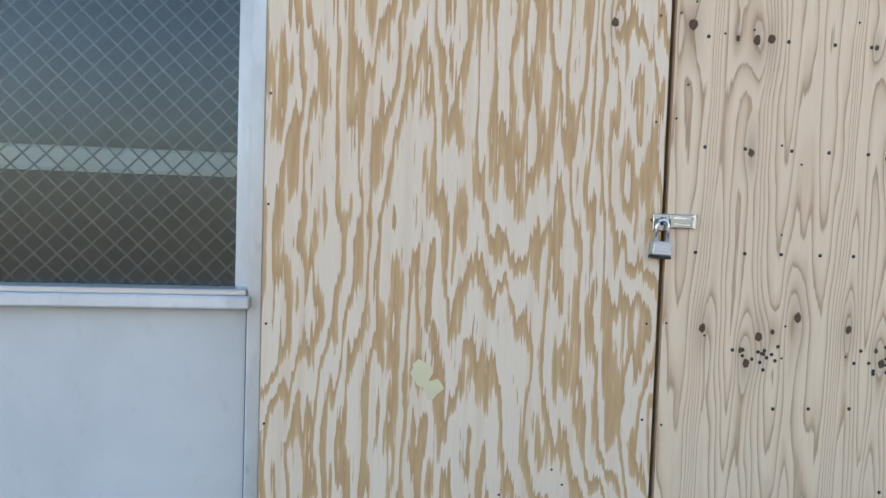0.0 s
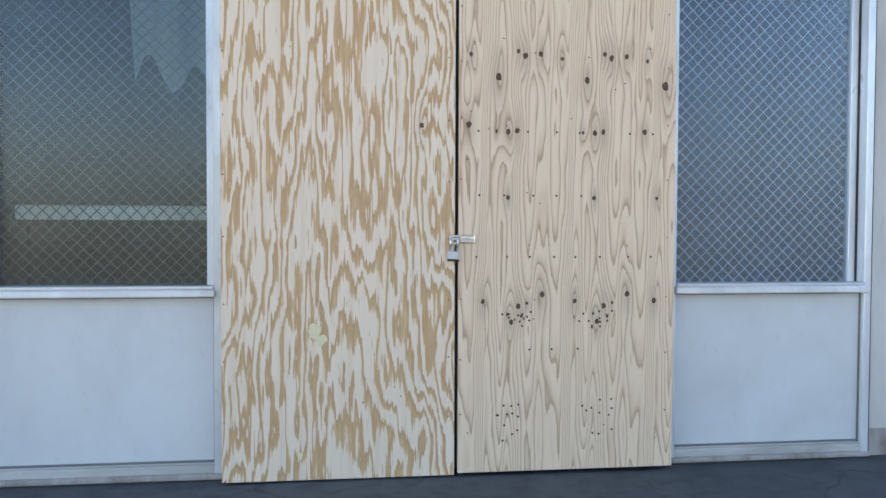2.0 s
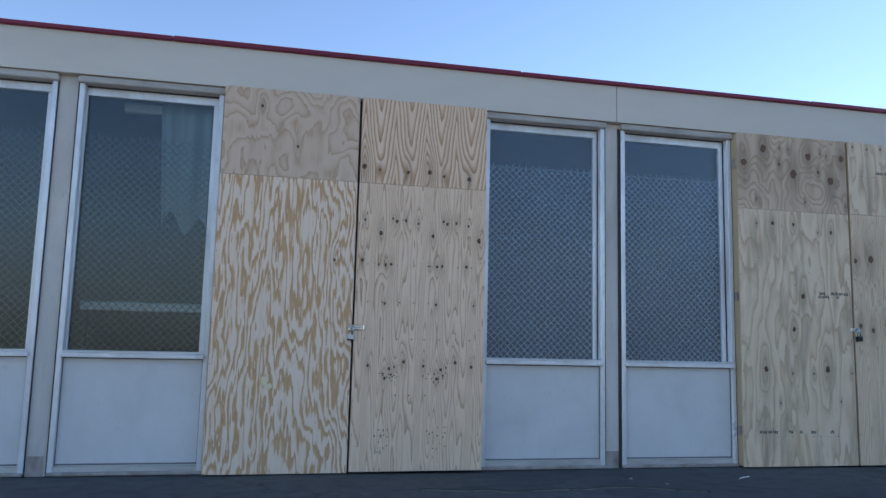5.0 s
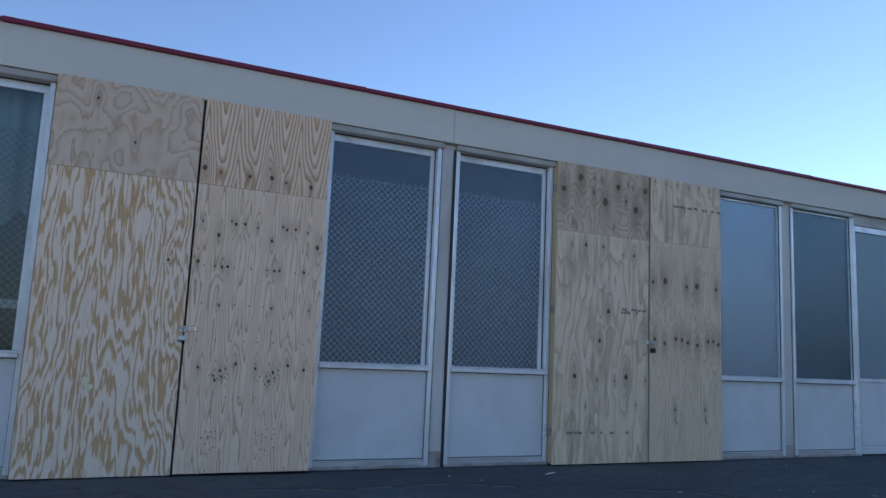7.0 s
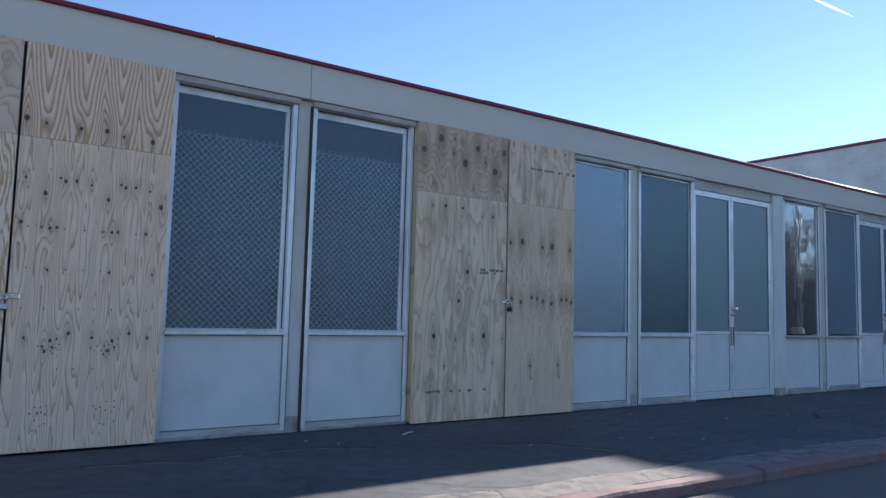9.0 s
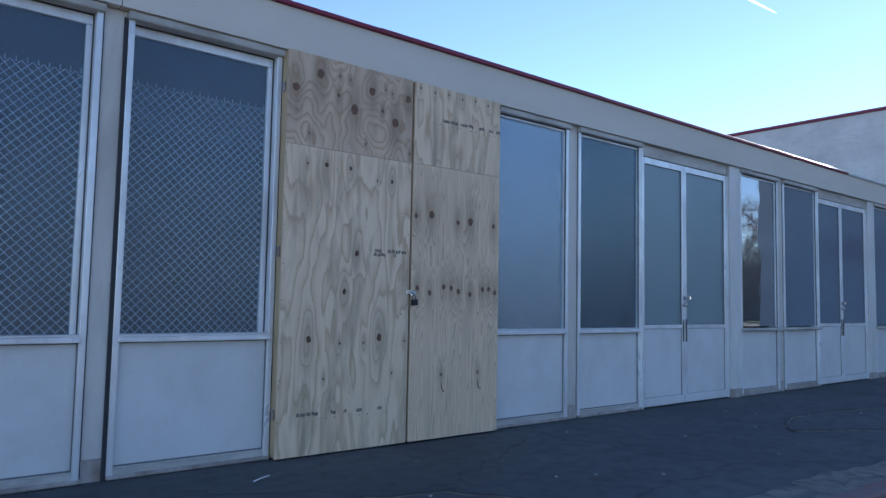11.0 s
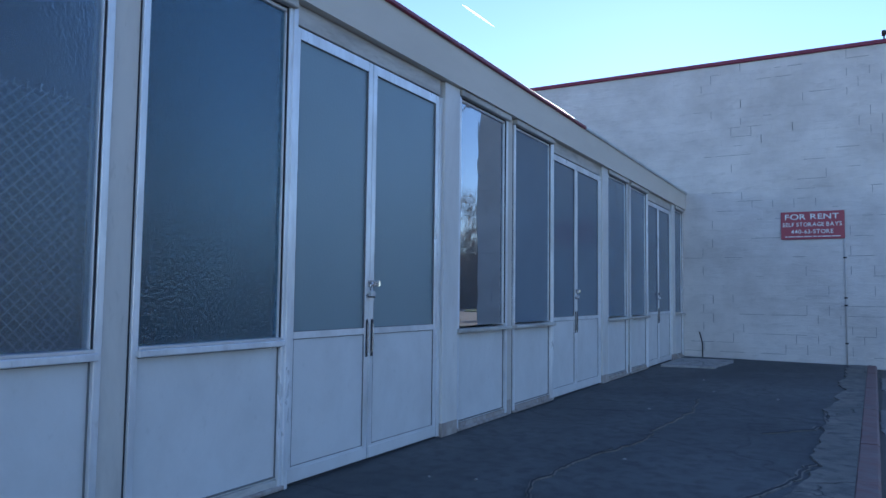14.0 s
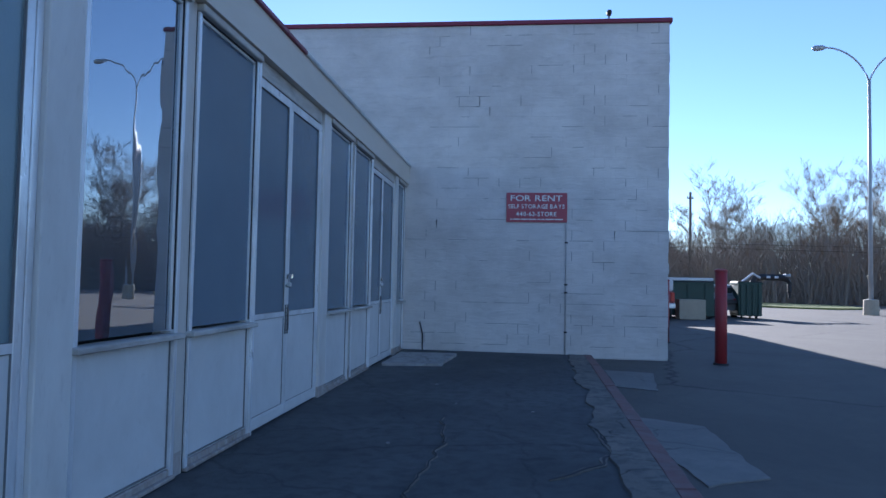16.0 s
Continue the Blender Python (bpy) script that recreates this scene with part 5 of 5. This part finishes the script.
def seg_mesh(name, segs, mat):
    v, f = [], []
    for level, pts, radii in segs:
        sides = 6 if level == 0 else 3
        base = len(v)
        for i, p in enumerate(pts):
            d = (pts[min(i + 1, len(pts) - 1)] - pts[max(0, i - 1)]).normalized()
            u = d.orthogonal().normalized()
            w = d.cross(u)
            for k in range(sides):
                a = 2 * math.pi * k / sides
                v.append(tuple(p + max(0.006, radii[i]) * (math.cos(a) * u + math.sin(a) * w)))
        for i in range(len(pts) - 1):
            for k in range(sides):
                a, b = base + i * sides + k, base + i * sides + (k + 1) % sides
                f.append((a, b, b + sides, a + sides))
    me = bpy.data.meshes.new(name)
    me.from_pydata(v, [], f)
    me.materials.append(mat)
    return me


tree_kinds = []
for s, (h, spread, kids) in enumerate(((10, 0.75, 5), (9, 0.85, 5), (11, 0.6, 5))):
    segs = grow(40 + s, h, spread, 5, kids)
    tree_kinds.append((seg_mesh("trunk", [q for q in segs if q[0] <= 1], BARK), seg_mesh("crown", [q for q in segs if q[0] > 1], TWIG)))


def tree(x, y, k, scale, turn):
    t = thing("tree", (x, y, LOT_Z), "bare leafless deciduous tree at the edge of the woods", "tree", "bare trees")
    t.rotation_euler, t.scale = (0, 0, turn), (scale, scale, scale)
    for n, me in zip(("trunk", "crown"), tree_kinds[k]):
        o = new(n, me)
        o.parent = t


rng = random.Random(77)
for k in range(46):
    y = 12 - k * 2.6 + rng.uniform(-1.2, 1.2)
    tree(96 + rng.uniform(-3, 22) , y, rng.randrange(3), rng.uniform(0.65, 1.0), rng.uniform(0, 6))
tree(97, -22.8, 1, 1.4, 1.0)
tree(96, -36.0, 2, 1.2, 2.0)
tree(95, -42.5, 0, 1.5, 4.0)
tree(97, -46.5, 2, 1.45, 5.0)
for k in range(34):
    tree(95 - k * 4.6 + rng.uniform(-2, 2), -92 - rng.uniform(0, 22), rng.randrange(3), rng.uniform(0.8, 1.2), rng.uniform(0, 6))

# far woods: a thicket of thin stems and twigs
def thicket(name, x0, y0, x1, y1, depth, n, h, seed, label):
    rng = np.random.default_rng(seed)
    v, f = [], []
    dx, dy = x1 - x0, y1 - y0
    ln = math.hypot(dx, dy)
    nx, ny = dy / ln, -dx / ln
    for i in range(n):
        t, d = rng.random(), rng.random() * depth
        x, y = x0 + dx * t + nx * d, y0 + dy * t + ny * d
        stem = rng.random() < 0.035
        hh0 = h * (0.7 + 0.4 * noise.noise((t * 16, seed, 0)) + 0.35 * noise.noise((t * 60, d * 0.2, 3)))
        z = LOT_Z if stem else rng.random() ** 1.4 * hh0 * 0.9
        hh = hh0 * rng.uniform(0.5, 1.2) if stem else rng.uniform(0.2, 1.4)
        a = rng.uniform(-0.3, 0.3) if stem else rng.uniform(-1.3, 1.3)
        b = rng.uniform(-0.3, 0.3) if stem else rng.uniform(-1.3, 1.3)
        r = rng.uniform(0.03, 0.085) if stem else rng.uniform(0.012, 0.032)
        k = len(v)
        tx, ty = x + hh * a, y + hh * b
        ux, uy = dx / ln, dy / ln
        v += [(x - r * ux, y - r * uy, z), (x + r * ux, y + r * uy, z), (x + r * nx, y + r * ny, z), (tx, ty, z + hh)]
        f += [(k, k + 1, k + 3), (k + 1, k + 2, k + 3), (k + 2, k, k + 3)]
    me = bpy.data.meshes.new(name)
    me.from_pydata(v, [], f)
    me.materials.append(TWIG)
    return tagged(new(name, me), label, "woods", "", "stuff")


thicket("far_woods", 104, -110, 104, 30, -26, 190000, 10.5, 3, "dense bare winter woods behind the car park")
thicket("far_woods", -140, -98, 100, -98, 22, 50000, 9.0, 5, "dense bare winter woods across the car park")

# utility poles and wires
pole_spots = [(82, 6), (82, -16.5), (82, -62)]
for x, y in pole_spots:
    u = thing("utility_pole", (x, y, LOT_Z), "weathered wooden utility pole before the woods", "utility pole", "utility poles")
    part("pole", tube(bmesh.new(), [(0, 0, 0), (0, 0, 10.9)], [0.16, 0.12], 10), BARK, u, "", None, True)
    part("crossarm", boxm(-0.06, 0.06, -0.32, 0.32, 10.2, 10.32, bevel=0.01), BARK, u)
    for yy in (-0.26, 0.0, 0.26):
        part("insulator", tube(bmesh.new(), [(0, yy, 10.32), (0, yy, 10.5)], 0.05, 8), POLE, u)
for z, sag in ((5.75, 0.25), (5.35, 0.35)):
    bm = bmesh.new()
    for (xa, ya), (xb, yb) in zip(pole_spots, pole_spots[1:]):
        tube(bm, [(xa + (xb - xa) * k / 10, ya + (yb - ya) * k / 10, z - 4 * sag * (k / 10) * (1 - k / 10)) for k in range(11)], 0.025, 5)
    tagged(part("utility_wire", bm, BLACK), "black utility wire strung between the poles", "wire", "utility wires")

# litter on the walkway
for x, y, a in ((4.05, 2.05, 30),):
    l = tagged(part("straw", tube(bmesh.new(), [(-0.09, 0, 0.026), (0.0, 0.004, 0.028), (0.09, 0, 0.026)], 0.004, 6), SIGN_WHITE), "thin white straw lying on the walkway", "straw")
    l.matrix_world = pose(x, y, 0.0, 0, 0, a)
rng = random.Random(31)
for k in range(26):
    x, y = rng.uniform(-1, 20), rng.uniform(0.1, 2.3)
    bm = bmesh.new()
    bmesh.ops.create_icosphere(bm, subdivisions=1, radius=rng.uniform(0.008, 0.02))
    for v in bm.verts:
        v.co *= rng.uniform(0.7, 1.2)
        v.co.z *= 0.5
    o = tagged(part("pebble", bm, CONC), "small pale pebble on the dark walkway", "pebble", "pebbles")
    o.location = (x, y, 0.02 + 0.012 * noise.noise((x * 0.6, y * 0.6, 3)))

# contrail high in the sky
def sky_point(az, el, d):
    return Vector((math.cos(radians(el)) * math.cos(radians(az)), math.cos(radians(el)) * math.sin(radians(az)), math.sin(radians(el)))) * d


ca, cb = sky_point(28.0, 22.4, 2600), sky_point(25.4, 20.8, 2600)
pts = [ca.lerp(cb, k / 8) for k in range(9)]
tagged(part("contrail", tube(bmesh.new(), pts, [1.0, 2.2, 3.0, 3.4, 3.4, 3.2, 2.6, 1.8, 0.7], 8), TRAIL, None, "", None, True), "short white contrail high in the blue sky", "contrail", "", "structure")
